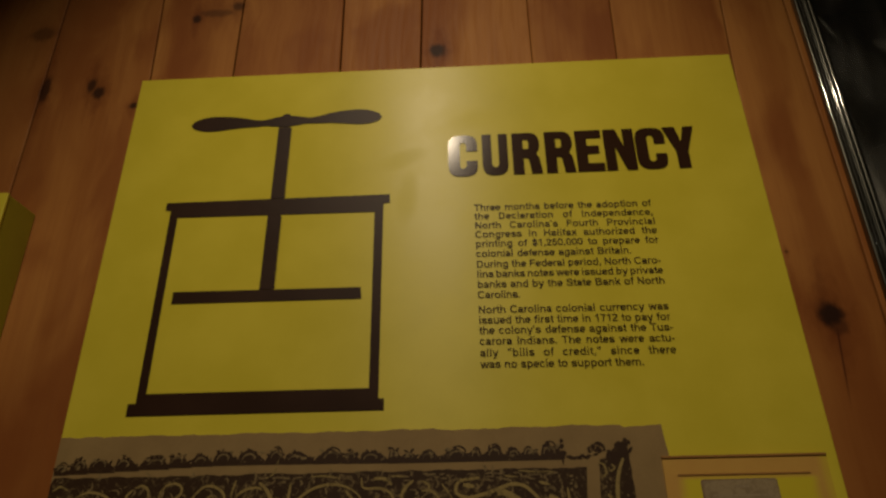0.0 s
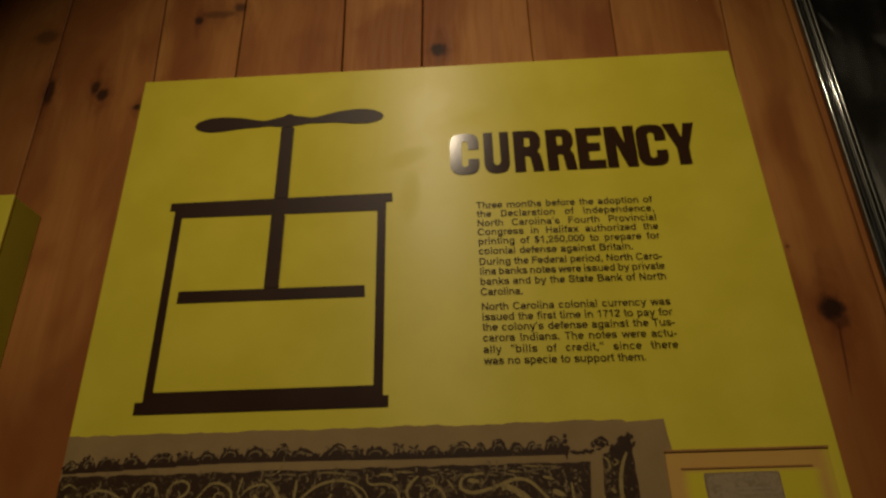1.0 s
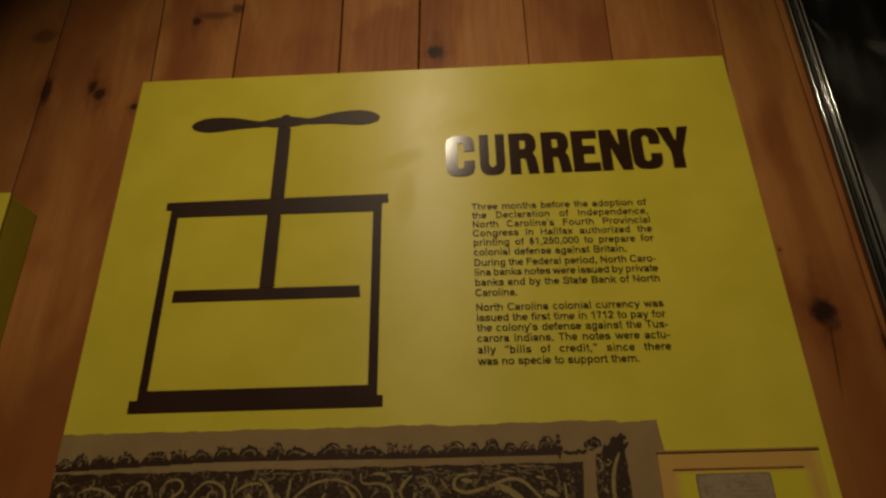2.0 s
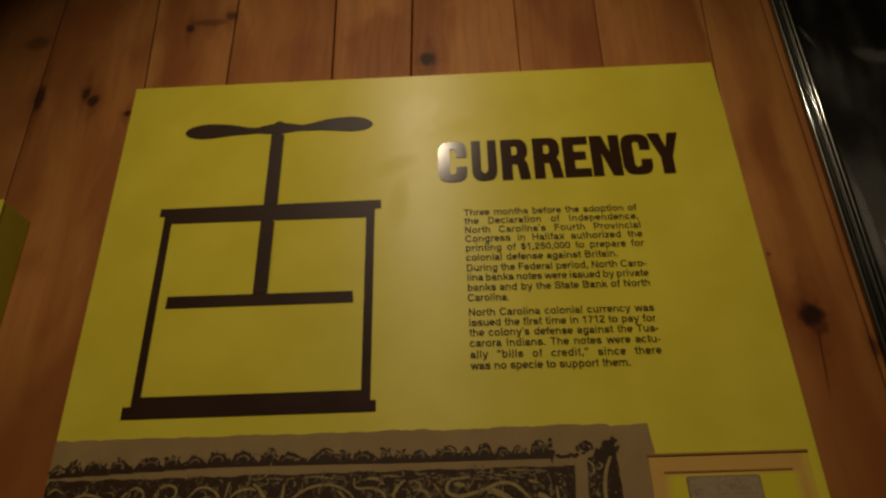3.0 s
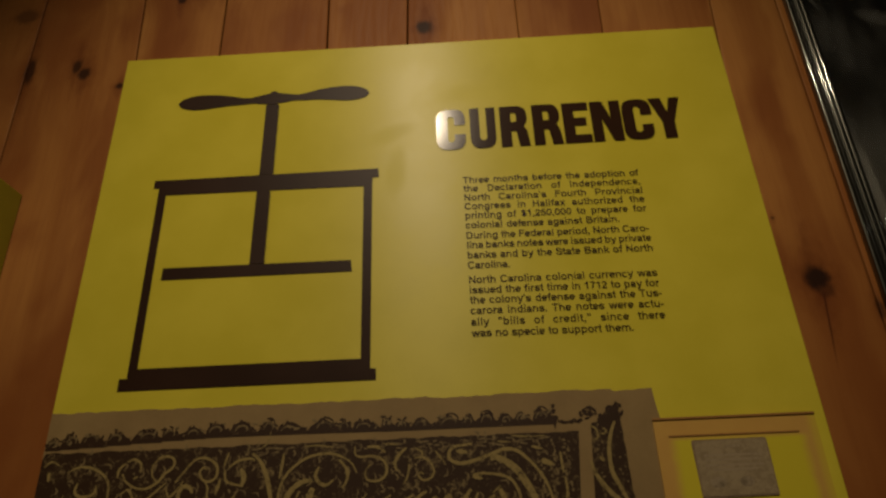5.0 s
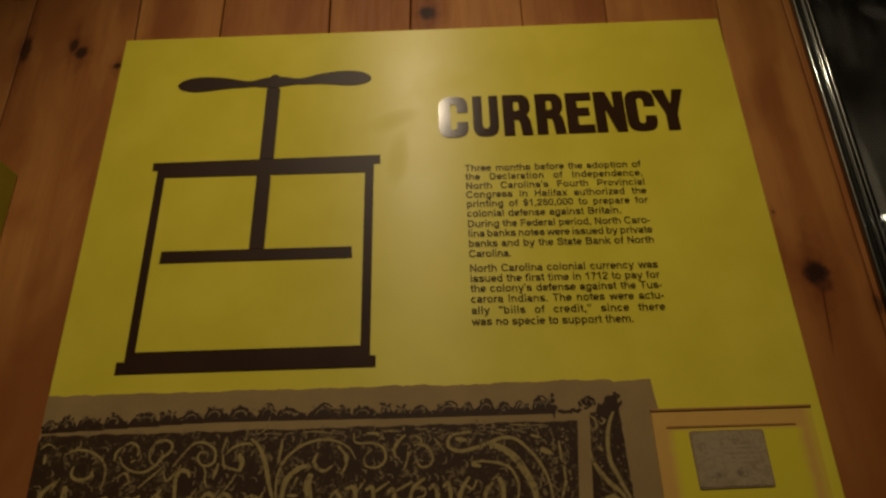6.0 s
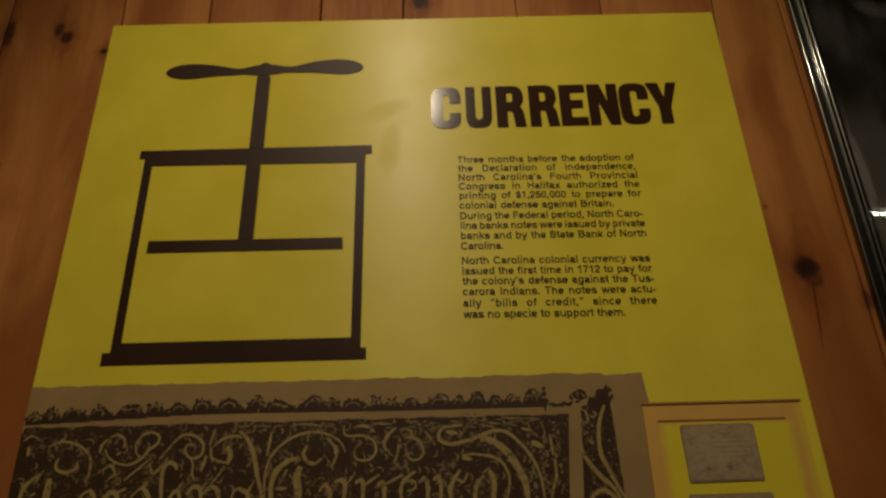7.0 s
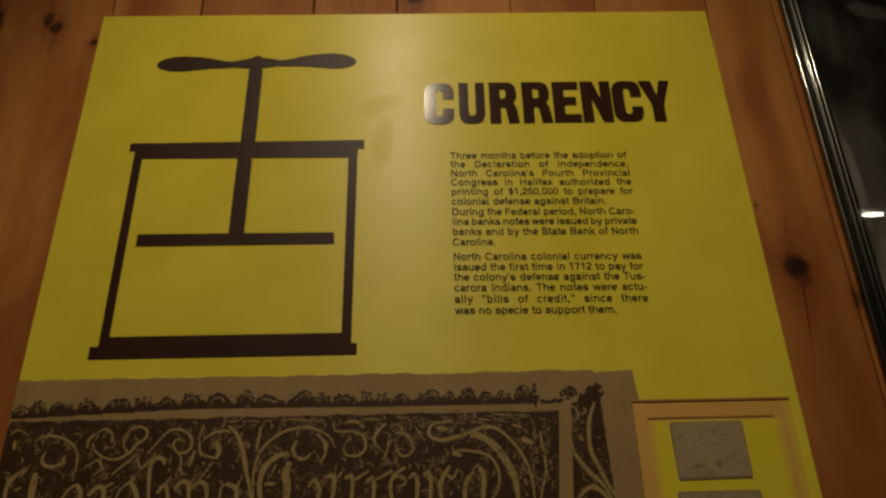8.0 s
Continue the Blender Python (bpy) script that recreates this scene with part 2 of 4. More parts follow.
def box(bm, x0, x1, y0, y1, z0, z1, bevel=0.0, segments=2):
    made = bmesh.ops.create_cube(bm, size=1.0)["verts"]
    for v in made:
        v.co = Vector((x0 + (v.co.x + 0.5) * (x1 - x0), y0 + (v.co.y + 0.5) * (y1 - y0), z0 + (v.co.z + 0.5) * (z1 - z0)))
    if bevel:
        edges = {e for v in made for e in v.link_edges}
        bmesh.ops.bevel(bm, geom=list(edges), offset=bevel, segments=segments, affect="EDGES", profile=0.5)
    return bm


def boxed(*args, **more):
    return box(bmesh.new(), *args, **more)


def sheet(bm, outline, y, thick=0.0006):
    """A thin upright sheet with this outline of (x, z); its face looks towards -y."""
    front = [bm.verts.new((x, y, z)) for x, z in outline]
    back = [bm.verts.new((x, y + thick, z)) for x, z in outline]
    face = bm.faces.new(front)
    face.normal_update()
    rear = bm.faces.new(back[::-1])
    for i in range(len(front)):
        j = (i + 1) % len(front)
        bm.faces.new((front[j], front[i], back[i], back[j]))
    if face.normal.y > 0:
        bmesh.ops.reverse_faces(bm, faces=list({f for v in front + back for f in v.link_faces}))
    return bm


def rect(bm, x0, x1, z0, z1, y, thick=0.0006):
    return sheet(bm, [(x0, z0), (x1, z0), (x1, z1), (x0, z1)], y, thick)


def rounded(corners, steps=5):
    """An outline with rounded corners, from (x, z, radius) rows."""
    out, n = [], len(corners)
    for i, (x, z, r) in enumerate(corners):
        p = Vector((x, z))
        if r <= 0:
            out.append(p)
            continue
        a, b = Vector(corners[i - 1][:2]) - p, Vector(corners[(i + 1) % n][:2]) - p
        ra, rb = min(r, a.length * 0.5), min(r, b.length * 0.5)
        pa, pb = p + a.normalized() * ra, p + b.normalized() * rb
        for k in range(steps + 1):
            t = k / steps
            out.append(pa * (1 - t) ** 2 + p * 2 * t * (1 - t) + pb * t ** 2)
    return [(p.x, p.y) for p in out]


def filled(bm, loops, y):
    """Flat upright faces with these outlines."""
    for loop in loops:
        bm.faces.new([bm.verts.new((x, y, z)) for x, z in loop]).normal_update()
    bmesh.ops.triangulate(bm, faces=bm.faces[:])
    for f in bm.faces:
        f.normal_update()
        if f.normal.y > 0:
            f.normal_flip()
    return bm


def flow(points, steps=9):
    """A smooth line through the points."""
    p = [Vector(q) for q in points]
    p = [p[0] * 2 - p[1]] + p + [p[-1] * 2 - p[-2]]
    out = []
    for i in range(1, len(p) - 2):
        a, b, c, d = p[i - 1:i + 3]
        for k in range(steps):
            t = k / steps
            out.append(0.5 * (2 * b + (c - a) * t + (2 * a - 5 * b + 4 * c - d) * t * t + (3 * b - a - 3 * c + d) * t ** 3))
    return out + [p[-2]]


def ribbon(bm, points, width, y, tip=0.25):
    """A penned line of swelling width through the points."""
    line = flow(points)
    n, rows = len(line), []
    for i, p in enumerate(line):
        way = (line[min(i + 1, n - 1)] - line[max(i - 1, 0)]).normalized()
        side = Vector((-way.y, way.x))
        s = i / (n - 1)
        w = width * (tip + (1 - tip) * math.sin(math.pi * min(1, s * 0.9 + 0.08)) ** 0.8) * 0.5 * (1 + 0.22 * (noise.noise((p.x * 300, p.y * 300, y * 1e4))))
        rows.append([bm.verts.new((q.x, y, q.y)) for q in (p + side * w, p - side * w)])
    for a, b in zip(rows, rows[1:]):
        f = bm.faces.new((a[0], a[1], b[1], b[0]))
        f.normal_update()
        if f.normal.y > 0:
            f.normal_flip()
    return bm


def rough_line(x0, x1, z, step, size, seed, drift=0.0):
    """Points along an uneven torn or printed edge."""
    n = max(2, int(abs(x1 - x0) / step))
    return [(x0 + (x1 - x0) * i / n, z + drift * i / n + size * noise.noise((i * step * 38 + seed, seed, 0.3)) + size * 0.5 * noise.noise((i * step * 160, seed, 4.3))) for i in range(n + 1)]


def empty(name, at, label, category, group=""):
    ob = new(name)
    ob.location = at
    return tagged(ob, label, category, group)


# ---- the room ----
CEIL, FRONT = 3.36, 0.012


def room():
    bm = boxed(-2.3, 3.8, -3.3, 0.45, -0.1, 0.0)
    tagged(mesh_object("floor", bm, CARPET), "dark brown museum carpet floor", "floor", kind="structure")
    bm = boxed(-2.3, 3.8, -3.3, 0.45, CEIL, CEIL + 0.1)
    tagged(mesh_object("ceiling", bm, PLASTER), "dark painted plain ceiling above the exhibit", "ceiling", kind="structure")
    for name, b in (("wall_west", (-2.4, -2.3, -3.3, 0.45)), ("wall_east", (3.8, 3.9, -3.3, 0.45)), ("wall_south", (-2.4, 3.9, -3.4, -3.3))):
        tagged(mesh_object(name, boxed(*b, 0.0, CEIL), PLASTER), "plain dark painted room wall", "wall", kind="structure")


def boarded_wall():
    """Backing with the opening for the glazed cabinet; the pine boards are its pieces."""
    bm = bmesh.new()
    box(bm, -2.3, 1.148, 0.031, 0.12, 0, CEIL)
    box(bm, 2.346, 3.8, 0.031, 0.12, 0, CEIL)
    box(bm, 1.148, 2.346, 0.031, 0.12, 0, 0.53)
    box(bm, 1.148, 2.346, 0.031, 0.12, 2.52, CEIL)
    return tagged(mesh_object("wall_north", bm, EDGE), "wall of varnished knotty pine boards set upright", "wall", kind="structure")


def boards(wall):
    joints = [-0.186, 0.0045, 0.153, 0.3415, 0.4825, 0.6745, 0.8195, 1.0116, 1.1235]
    lean = [0.0, -0.0076, 0.0, -0.001, 0.004, 0.0, 0.0045, 0.0096, 0.0]
    tight = [0.0, 0.0, 0.0, 0.0, 0.0, 0.0007, 0.0006, 0.0003, 0.0]
    rows = list(zip(joints, lean, tight))
    x = joints[0]
    for i in range(11):
        x -= 0.187 if i % 2 else 0.145
        rows.insert(0, (x, 0.0, 0.0))
    rows.append((1.147, 0.0, 0.0))
    for (a, la, ta), (b, lb, tb) in zip(rows, rows[1:]):
        board(wall, a - ta, b + tb, la, lb, 0.0, CEIL)
    x, i = 2.348, 0
    while x < 3.75:
        w = 0.145 if i % 2 else 0.187
        board(wall, x, min(x + w, 3.8), 0, 0, 0.0, CEIL)
        x, i = x + w, i + 1


def board(wall, a, b, la, lb, z0, z1):
    """One upright board with eased edges; la and lb: how far each edge leans per 0.2 m."""
    gap, ease = 0.0012, 0.0016
    a, b = a + gap, b - gap
    profile = ((a, 0.030), (a, FRONT + ease), (a + ease * 0.35, FRONT + ease * 0.35), (a + ease, FRONT), (b - ease, FRONT), (b - ease * 0.35, FRONT + ease * 0.35), (b, FRONT + ease), (b, 0.030))
    bm = bmesh.new()
    ends = []
    for z in (z0, 1.9, 2.3, z1):
        row = []
        for k, (x, y) in enumerate(profile):
            tilt = (la if k < 4 else lb) * (z - 2.1) / 0.2
            row.append(bm.verts.new((x + max(-0.0096, min(0.0096, tilt)), y, z)))
        ends.append(row)
    for low, high in zip(ends, ends[1:]):
        for k in range(len(profile)):
            j = (k + 1) % len(profile)
            bm.faces.new((low[k], low[j], high[j], high[k]))
    bm.faces.new(ends[0][::-1])
    bm.faces.new(ends[-1])
    bmesh.ops.recalc_face_normals(bm, faces=bm.faces[:])
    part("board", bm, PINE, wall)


# ---- the yellow exhibit panel ----
PRINT = -0.0008


def hand_press(panel):
    bm = bmesh.new()
    # base, legs and top beam of the press
    sheet(bm, [(0.083, 1.476), (0.433, 1.476), (0.433, 1.4915), (0.4253, 1.492), (0.4253, 1.506), (0.0935, 1.506), (0.0935, 1.493), (0.083, 1.493)], PRINT)
    rect(bm, 0.0935, 0.106, 1.506, 1.778, PRINT)
    rect(bm, 0.412, 0.4253, 1.506, 1.776, PRINT)
    sheet(bm, [(0.0935, 1.778), (0.106, 1.778), (0.412, 1.776), (0.4253, 1.776), (0.4258, 1.7905), (0.4355, 1.791), (0.4345, 1.8060), (0.085, 1.8050), (0.085, 1.791), (0.0935, 1.791)], PRINT)
    press = part("printed_press", bm, BLACK_PRINT, panel, "dark brown silhouette of a hand screw press")

    # two-lobed turning handle
    def half(s):
        if s < 0.24:
            return 0.0108 - 0.0215 * s
        u = (s - 0.24) / 0.76
        return (0.0056 + 0.0094 * math.sin(math.pi * min(1, u * 0.62 + 0.02)) ** 1.5) * math.sqrt(max(0.0, 1 - max(0.0, (u - 0.62) / 0.38) ** 2.4))
    top, low = [], []
    for i in range(-40, 41):
        s = abs(i) / 40
        x = 0.2605 + 0.1585 * i / 40
        mid = 1.9530 - 0.0035 * math.exp(-((s - 0.28) / 0.16) ** 2) + 0.0022 * math.sin(math.pi * s) * (1.3 if i > 0 else 0.4) + (-0.0022 * s if i < 0 else 0.0)
        h = half(s)
        top.append((x, mid + h + (0.003 if abs(i) < 2 else 0)))
        low.append((x, mid - h * (1.0 if abs(i) > 6 else 1.15)))
    part("handle", sheet(bmesh.new(), top + low[-2:0:-1], PRINT - 0.0001, 0.0003), BLACK_PRINT, press)

    # threaded screw, toothed along one side
    bm = bmesh.new()
    for z1, z0, x0 in ((1.940, 1.8062, 0.2485), (1.7772, 1.6548, 0.2465)):
        edge, z, i = [], z0, 0
        while z < z1:
            edge.append((x0 + 0.0215 + (0.0018 if i % 2 else -0.0006), z))
            z, i = z + 0.0030, i + 1
        sheet(bm, [(x0, z0)] + edge + [(x0 + 0.0205, z1), (x0 + 0.0005, z1)], PRINT)
    part("screw", bm, BLACK_PRINT, press)
    bm = sheet(bmesh.new(), [(0.119, 1.636), (0.397, 1.6352), (0.3955, 1.6532), (0.1195, 1.6548)], PRINT)
    part("platen", bm, BLACK_PRINT, press)


def heading(panel):
    """Heavy rounded capitals, each cut on its own in a cell one unit high."""
    r = 0.16
    def c_shape(w):
        return [rounded([(w, .60, .03), (w, .86, r), (w * .82, 1, r), (w * .2, 1, r), (0, .85, r), (0, .15, r), (w * .2, 0, r), (w * .82, 0, r), (w, .14, r), (w, .37, .03), (w * .62, .37, .02), (w * .62, .22, .04), (w * .5, .17, .05), (w * .40, .22, .04), (w * .40, .78, .04), (w * .5, .83, .05), (w * .62, .78, .04), (w * .62, .60, .02)])]
    def u_shape(w):
        return [rounded([(0, 1, .02), (0, .15, r), (w * .2, 0, r), (w * .8, 0, r), (w, .15, r), (w, 1, .02), (w * .64, 1, .02), (w * .64, .24, .05), (w * .5, .17, .05), (w * .37, .24, .05), (w * .37, 1, .02)])]
    def r_shape(w):
        m = w * .47
        left = rounded([(0, 0, .02), (0, 1, .02), (m, 1, 0), (m, .83, 0), (w * .38, .83, .02), (w * .38, .60, .02), (m, .60, 0), (m, .38, 0), (w * .38, .38, .02), (w * .38, 0, .02)])
        right = rounded([(m, 1, 0), (w * .76, 1, r), (w * .95, .86, r), (w * .95, .60, .12), (w * .80, .49, .08), (w * .92, .40, .1), (w, 0, .02), (w * .63, 0, .02), (w * .55, .37, .06), (m, .38, 0), (m, .60, 0), (w * .57, .61, .05), (w * .57, .82, .05), (m, .83, 0)])
        return [left, right]
    def e_shape(w):
        return [rounded([(0, 0, .02), (0, 1, .02), (w * .97, 1, .02), (w * .97, .80, .02), (w * .42, .80, .02), (w * .42, .62, .02), (w * .86, .62, .02), (w * .86, .42, .02), (w * .42, .42, .02), (w * .42, .20, .02), (w, .20, .02), (w, 0, .02)])]
    def n_shape(w):
        return [rounded([(0, 0, .02), (0, 1, .02), (w * .42, 1, .03), (w * .64, .58, .02), (w * .64, 1, .02), (w, 1, .02), (w, 0, .02), (w * .66, 0, .03), (w * .36, .55, .02), (w * .36, 0, .02)])]
    def y_shape(w):
        return [rounded([(0, 1, .02), (w * .34, .40, .05), (w * .34, 0, .02), (w * .72, 0, .02), (w * .72, .40, .05), (w, 1, .02), (w * .66, 1, .02), (w * .54, .64, .03), (w * .40, 1, .02)])]
    low, tall = 1.8325, 0.0765
    cut = (("C", c_shape, .5262, .5725), ("U", u_shape, .5800, .6205), ("R", r_shape, .6275, .6730), ("R", r_shape, .6790, .7245),
           ("E", e_shape, .7270, .7695), ("N", n_shape, .7715, .8190), ("C", c_shape, .8205, .8670), ("Y", y_shape, .8645, .9145))
    for i, (_, shape, x0, x1) in enumerate(cut):
        w = (x1 - x0) / tall
        loops = [[(x0 + x * tall, low + z * tall) for x, z in loop] for loop in shape(w)]
        part("letter", filled(bmesh.new(), loops, PRINT - 0.0002), VINYL, panel, "glossy dark raised vinyl heading capital" if not i else "")


LINES = (("Three months before the adoption of", 1.7715, .829), ("the Declaration of Independence,", 1.7565, .830), ("North Carolina's Fourth Provincial", 1.7410, .831),
         ("Congress in Halifax authorized the", 1.7260, .831), ("printing of $1,250,000 to prepare for", 1.7105, .831), ("colonial defense against Britain.", 1.6945, .790),
         ("During the Federal period, North Caro-", 1.6775, .829), ("lina banks notes were issued by private", 1.6620, .830), ("banks and by the State Bank of North", 1.6460, .830),
         ("Carolina.", 1.6300, .625), ("North Carolina colonial currency was", 1.6075, .829), ("issued the first time in 1712 to pay for", 1.5920, .829),
         ("the colony's defense against the Tus-", 1.5770, .830), ("carora Indians. The notes were actu-", 1.5615, .830), ("ally \u201cbills of credit,\u201d since there", 1.5450, .829),
         ("was no specie to support them.", 1.5290, .784))


GLYPHS = {}


def bowl(cx, cy, rx, ry, a0=0, a1=360, n=18):
    """Points round a slightly squared oval, angles in degrees."""
    out = []
    for k in range(n + 1):
        a = radians(a0 + (a1 - a0) * k / n)
        c, d = math.cos(a), math.sin(a)
        out.append((cx + rx * math.copysign(abs(c) ** 0.86, c), cy + ry * math.copysign(abs(d) ** 0.86, d)))
    return out


def bent(*points):
    return [tuple(p) for p in flow(points, 4)]


def glyph(mark, wide, *strokes):
    GLYPHS[mark] = (wide, strokes)


def draw_alphabet():
    """A bold grotesque of even strokes: each letter's width and the middle lines of its strokes, in ems."""
    arch = bent((.13, .33), (.18, .43), (.30, .472), (.43, .43), (.48, .32)) + [(.48, 0)]
    stem, tall = [(.13, 0), (.13, .53)], [(.13, 0), (.13, .72)]
    ring = bowl(.305, .265, .178, .212)
    glyph("a", .556, bent((.10, .37), (.15, .45), (.27, .475), (.39, .44), (.43, .34)) + [(.43, .10), (.47, .0)], bent((.42, .29), (.30, .275), (.15, .235), (.10, .15), (.15, .075), (.26, .058), (.38, .11), (.42, .18)))
    glyph("b", .611, tall, ring)
    glyph("c", .556, bowl(.285, .265, .19, .212, 38, 322))
    glyph("d", .611, [(.48, 0), (.48, .72)], ring)
    glyph("e", .556, bowl(.28, .265, .19, .212, 2, 318), [(.10, .265), (.52, .265)])
    glyph("f", .333, [(.17, 0)] + bent((.17, .54), (.19, .63), (.25, .662), (.33, .662)), [(.02, .478), (.31, .478)])
    glyph("g", .611, ring, [(.48, .53)] + bent((.48, .02), (.44, -.11), (.30, -.155), (.16, -.125), (.12, -.06)))
    glyph("h", .611, tall, arch)
    glyph("i", .278, [(.139, 0), (.139, .515)], [(.139, .625), (.139, .735)])
    glyph("k", .556, tall, [(.18, .20), (.48, .53)], [(.27, .31), (.50, 0)])
    glyph("l", .278, [(.139, 0), (.139, .72)])
    second = [(x + .315, z) for x, z in arch]
    glyph("m", .889, stem, [(x * .93 + .01, z) for x, z in arch], [(x * .95 + .02, z) for x, z in second])
    glyph("n", .611, stem, arch)
    glyph("o", .611, bowl(.305, .265, .198, .212))
    glyph("p", .611, [(.13, -.20), (.13, .53)], ring)
    glyph("r", .389, stem, bent((.13, .31), (.18, .42), (.26, .462), (.37, .462)))
    glyph("s", .556, bent((.46, .385), (.40, .455), (.28, .477), (.15, .445), (.11, .37), (.17, .305), (.30, .265), (.43, .22), (.47, .15), (.41, .08), (.28, .053), (.14, .085), (.09, .165)))
    glyph("t", .333, [(.17, .68)] + bent((.17, .14), (.20, .075), (.31, .06)), [(.02, .478), (.31, .478)])
    glyph("u", .611, [(.48, .53), (.48, 0)], [(.13, .53)] + bent((.13, .21), (.18, .10), (.30, .058), (.43, .10), (.48, .20)))
    glyph("v", .556, [(.07, .53), (.29, .0)], [(.27, .0), (.49, .53)])
    glyph("w", .778, [(.07, .53), (.23, .0)], [(.22, .0), (.39, .52)], [(.39, .52), (.56, .0)], [(.55, .0), (.71, .53)])
    glyph("x", .556, [(.08, .53), (.48, 0)], [(.48, .53), (.08, 0)])
    glyph("y", .556, [(.07, .53), (.29, .02)], [(.49, .53)] + bent((.29, .0), (.24, -.11), (.17, -.15), (.08, -.15)))
    glyph("z", .5, [(.05, .475), (.45, .475)], [(.42, .47), (.09, .06)], [(.05, .055), (.46, .055)])
    glyph("B", .722, tall, [(.13, .66)] + bent((.40, .66), (.53, .62), (.56, .53), (.52, .43), (.40, .385)) + [(.13, .385)], bent((.40, .38), (.56, .33), (.60, .22), (.56, .10), (.40, .06)) + [(.13, .06)])
    glyph("C", .722, bowl(.37, .36, .275, .31, 36, 324))
    glyph("D", .722, tall, [(.13, .66)] + bent((.34, .66), (.52, .60), (.59, .36), (.52, .12), (.34, .06)) + [(.13, .06)])
    glyph("F", .611, tall, [(.13, .66), (.57, .66)], [(.13, .37), (.52, .37)])
    glyph("H", .722, tall, [(.59, 0), (.59, .72)], [(.13, .375), (.59, .375)])
    glyph("I", .278, [(.139, 0), (.139, .72)])
    glyph("N", .722, tall, [(.59, 0), (.59, .72)], [(.12, .70), (.60, .02)])
    glyph("P", .667, tall, [(.13, .66)] + bent((.38, .66), (.53, .61), (.565, .49), (.53, .36), (.38, .31)) + [(.13, .31)])
    glyph("S", .667, bent((.56, .50), (.49, .62), (.33, .668), (.17, .63), (.11, .53), (.17, .43), (.34, .37), (.52, .31), (.58, .20), (.51, .09), (.34, .052), (.16, .10), (.09, .22)))
    glyph("T", .611, [(.305, 0), (.305, .66)], [(.03, .66), (.58, .66)])
    glyph("0", .556, bowl(.278, .355, .185, .30))
    glyph("1", .556, [(.33, 0), (.33, .71)], bent((.08, .53), (.22, .56), (.31, .69)))
    glyph("2", .556, bent((.09, .50), (.15, .62), (.28, .66), (.42, .61), (.45, .49), (.36, .35), (.18, .20), (.10, .06)) + [(.49, .06)])
    glyph("5", .556, [(.47, .65), (.16, .65), (.12, .36)] + bent((.14, .37), (.27, .43), (.42, .37), (.46, .23), (.40, .10), (.27, .052), (.14, .09), (.08, .19)))
    glyph("7", .556, [(.05, .65), (.48, .65)], bent((.47, .64), (.33, .42), (.23, .0)))
    glyph("$", .556, bent((.45, .52), (.38, .60), (.28, .625), (.15, .59), (.11, .50), (.17, .42), (.29, .37), (.42, .31), (.46, .21), (.40, .11), (.28, .08), (.14, .12), (.09, .21)), [(.28, -.06), (.28, .77)])
    glyph(".", .278, [(.139, 0), (.139, .13)])
    glyph(",", .278, [(.139, .13), (.139, .02), (.10, -.10)])
    glyph("'", .238, [(.119, .52), (.119, .72)])
    glyph("-", .333, [(.04, .25), (.29, .25)])
    for mark in "\u201c\u201d":
        glyph(mark, .45, [(.13, .50), (.15, .72)], [(.32, .50), (.34, .72)])
    GLYPHS[" "] = (.278, ())


def stroke(bm, line, width, y):
    """A flat stroke along the line, mitred at its bends, a little thinner where it runs level."""
    p = [Vector(q) for q in line]
    rows = []
    for i, q in enumerate(p):
        a = (q - p[i - 1]).normalized() if i else (p[1] - q).normalized()
        b = (p[i + 1] - q).normalized() if i + 1 < len(p) else a
        way = (a + b).normalized() if (a + b).length > 1e-6 else a
        side = Vector((-way.y, way.x)) * width * (0.5 - 0.13 * way.x * way.x) / max(0.6, way.dot(a))
        rows.append([bm.verts.new((r.x, y, r.y)) for r in (q + side, q - side)])
    for a, b in zip(rows, rows[1:]):
        f = bm.faces.new((a[0], a[1], b[1], b[0]))
        f.normal_update()
        if f.normal.y > 0:
            f.normal_flip()


def body_text(panel):
    draw_alphabet()
    size, weight, start, tilt = 0.0154, 0.00190, 0.5635, -0.0105
    for i, (body, z, end) in enumerate(LINES):
        want, spaces = (end - start) / size, body.count(" ")
        plain = sum(GLYPHS[c][0] for c in body)
        # justified lines: the letters open a little, the words take the rest
        apart = max(-0.042, -0.03 + 0.3 * max(0.0, (want - plain) / len(body) + 0.03))
        word = max(-0.06, (want - plain - apart * (len(body) - 1)) / spaces) if spaces else 0.0
        squeeze = want / (plain + apart * (len(body) - 1) + word * spaces)
        bm, x = bmesh.new(), 0.0
        for c in body:
            wide, strokes = GLYPHS[c]
            for k, line in enumerate(strokes):
                pts = [(start + (x + u) * squeeze * size, z + v * size + tilt * (x + u) * size) for u, v in line]
                stroke(bm, pts, weight, PRINT - 0.00001 * k)
            x += wide + apart + (word if c == " " else 0.0)
        part("text_line", bm, BLACK_PRINT, panel, "small dark printed line of text" if not i else "")


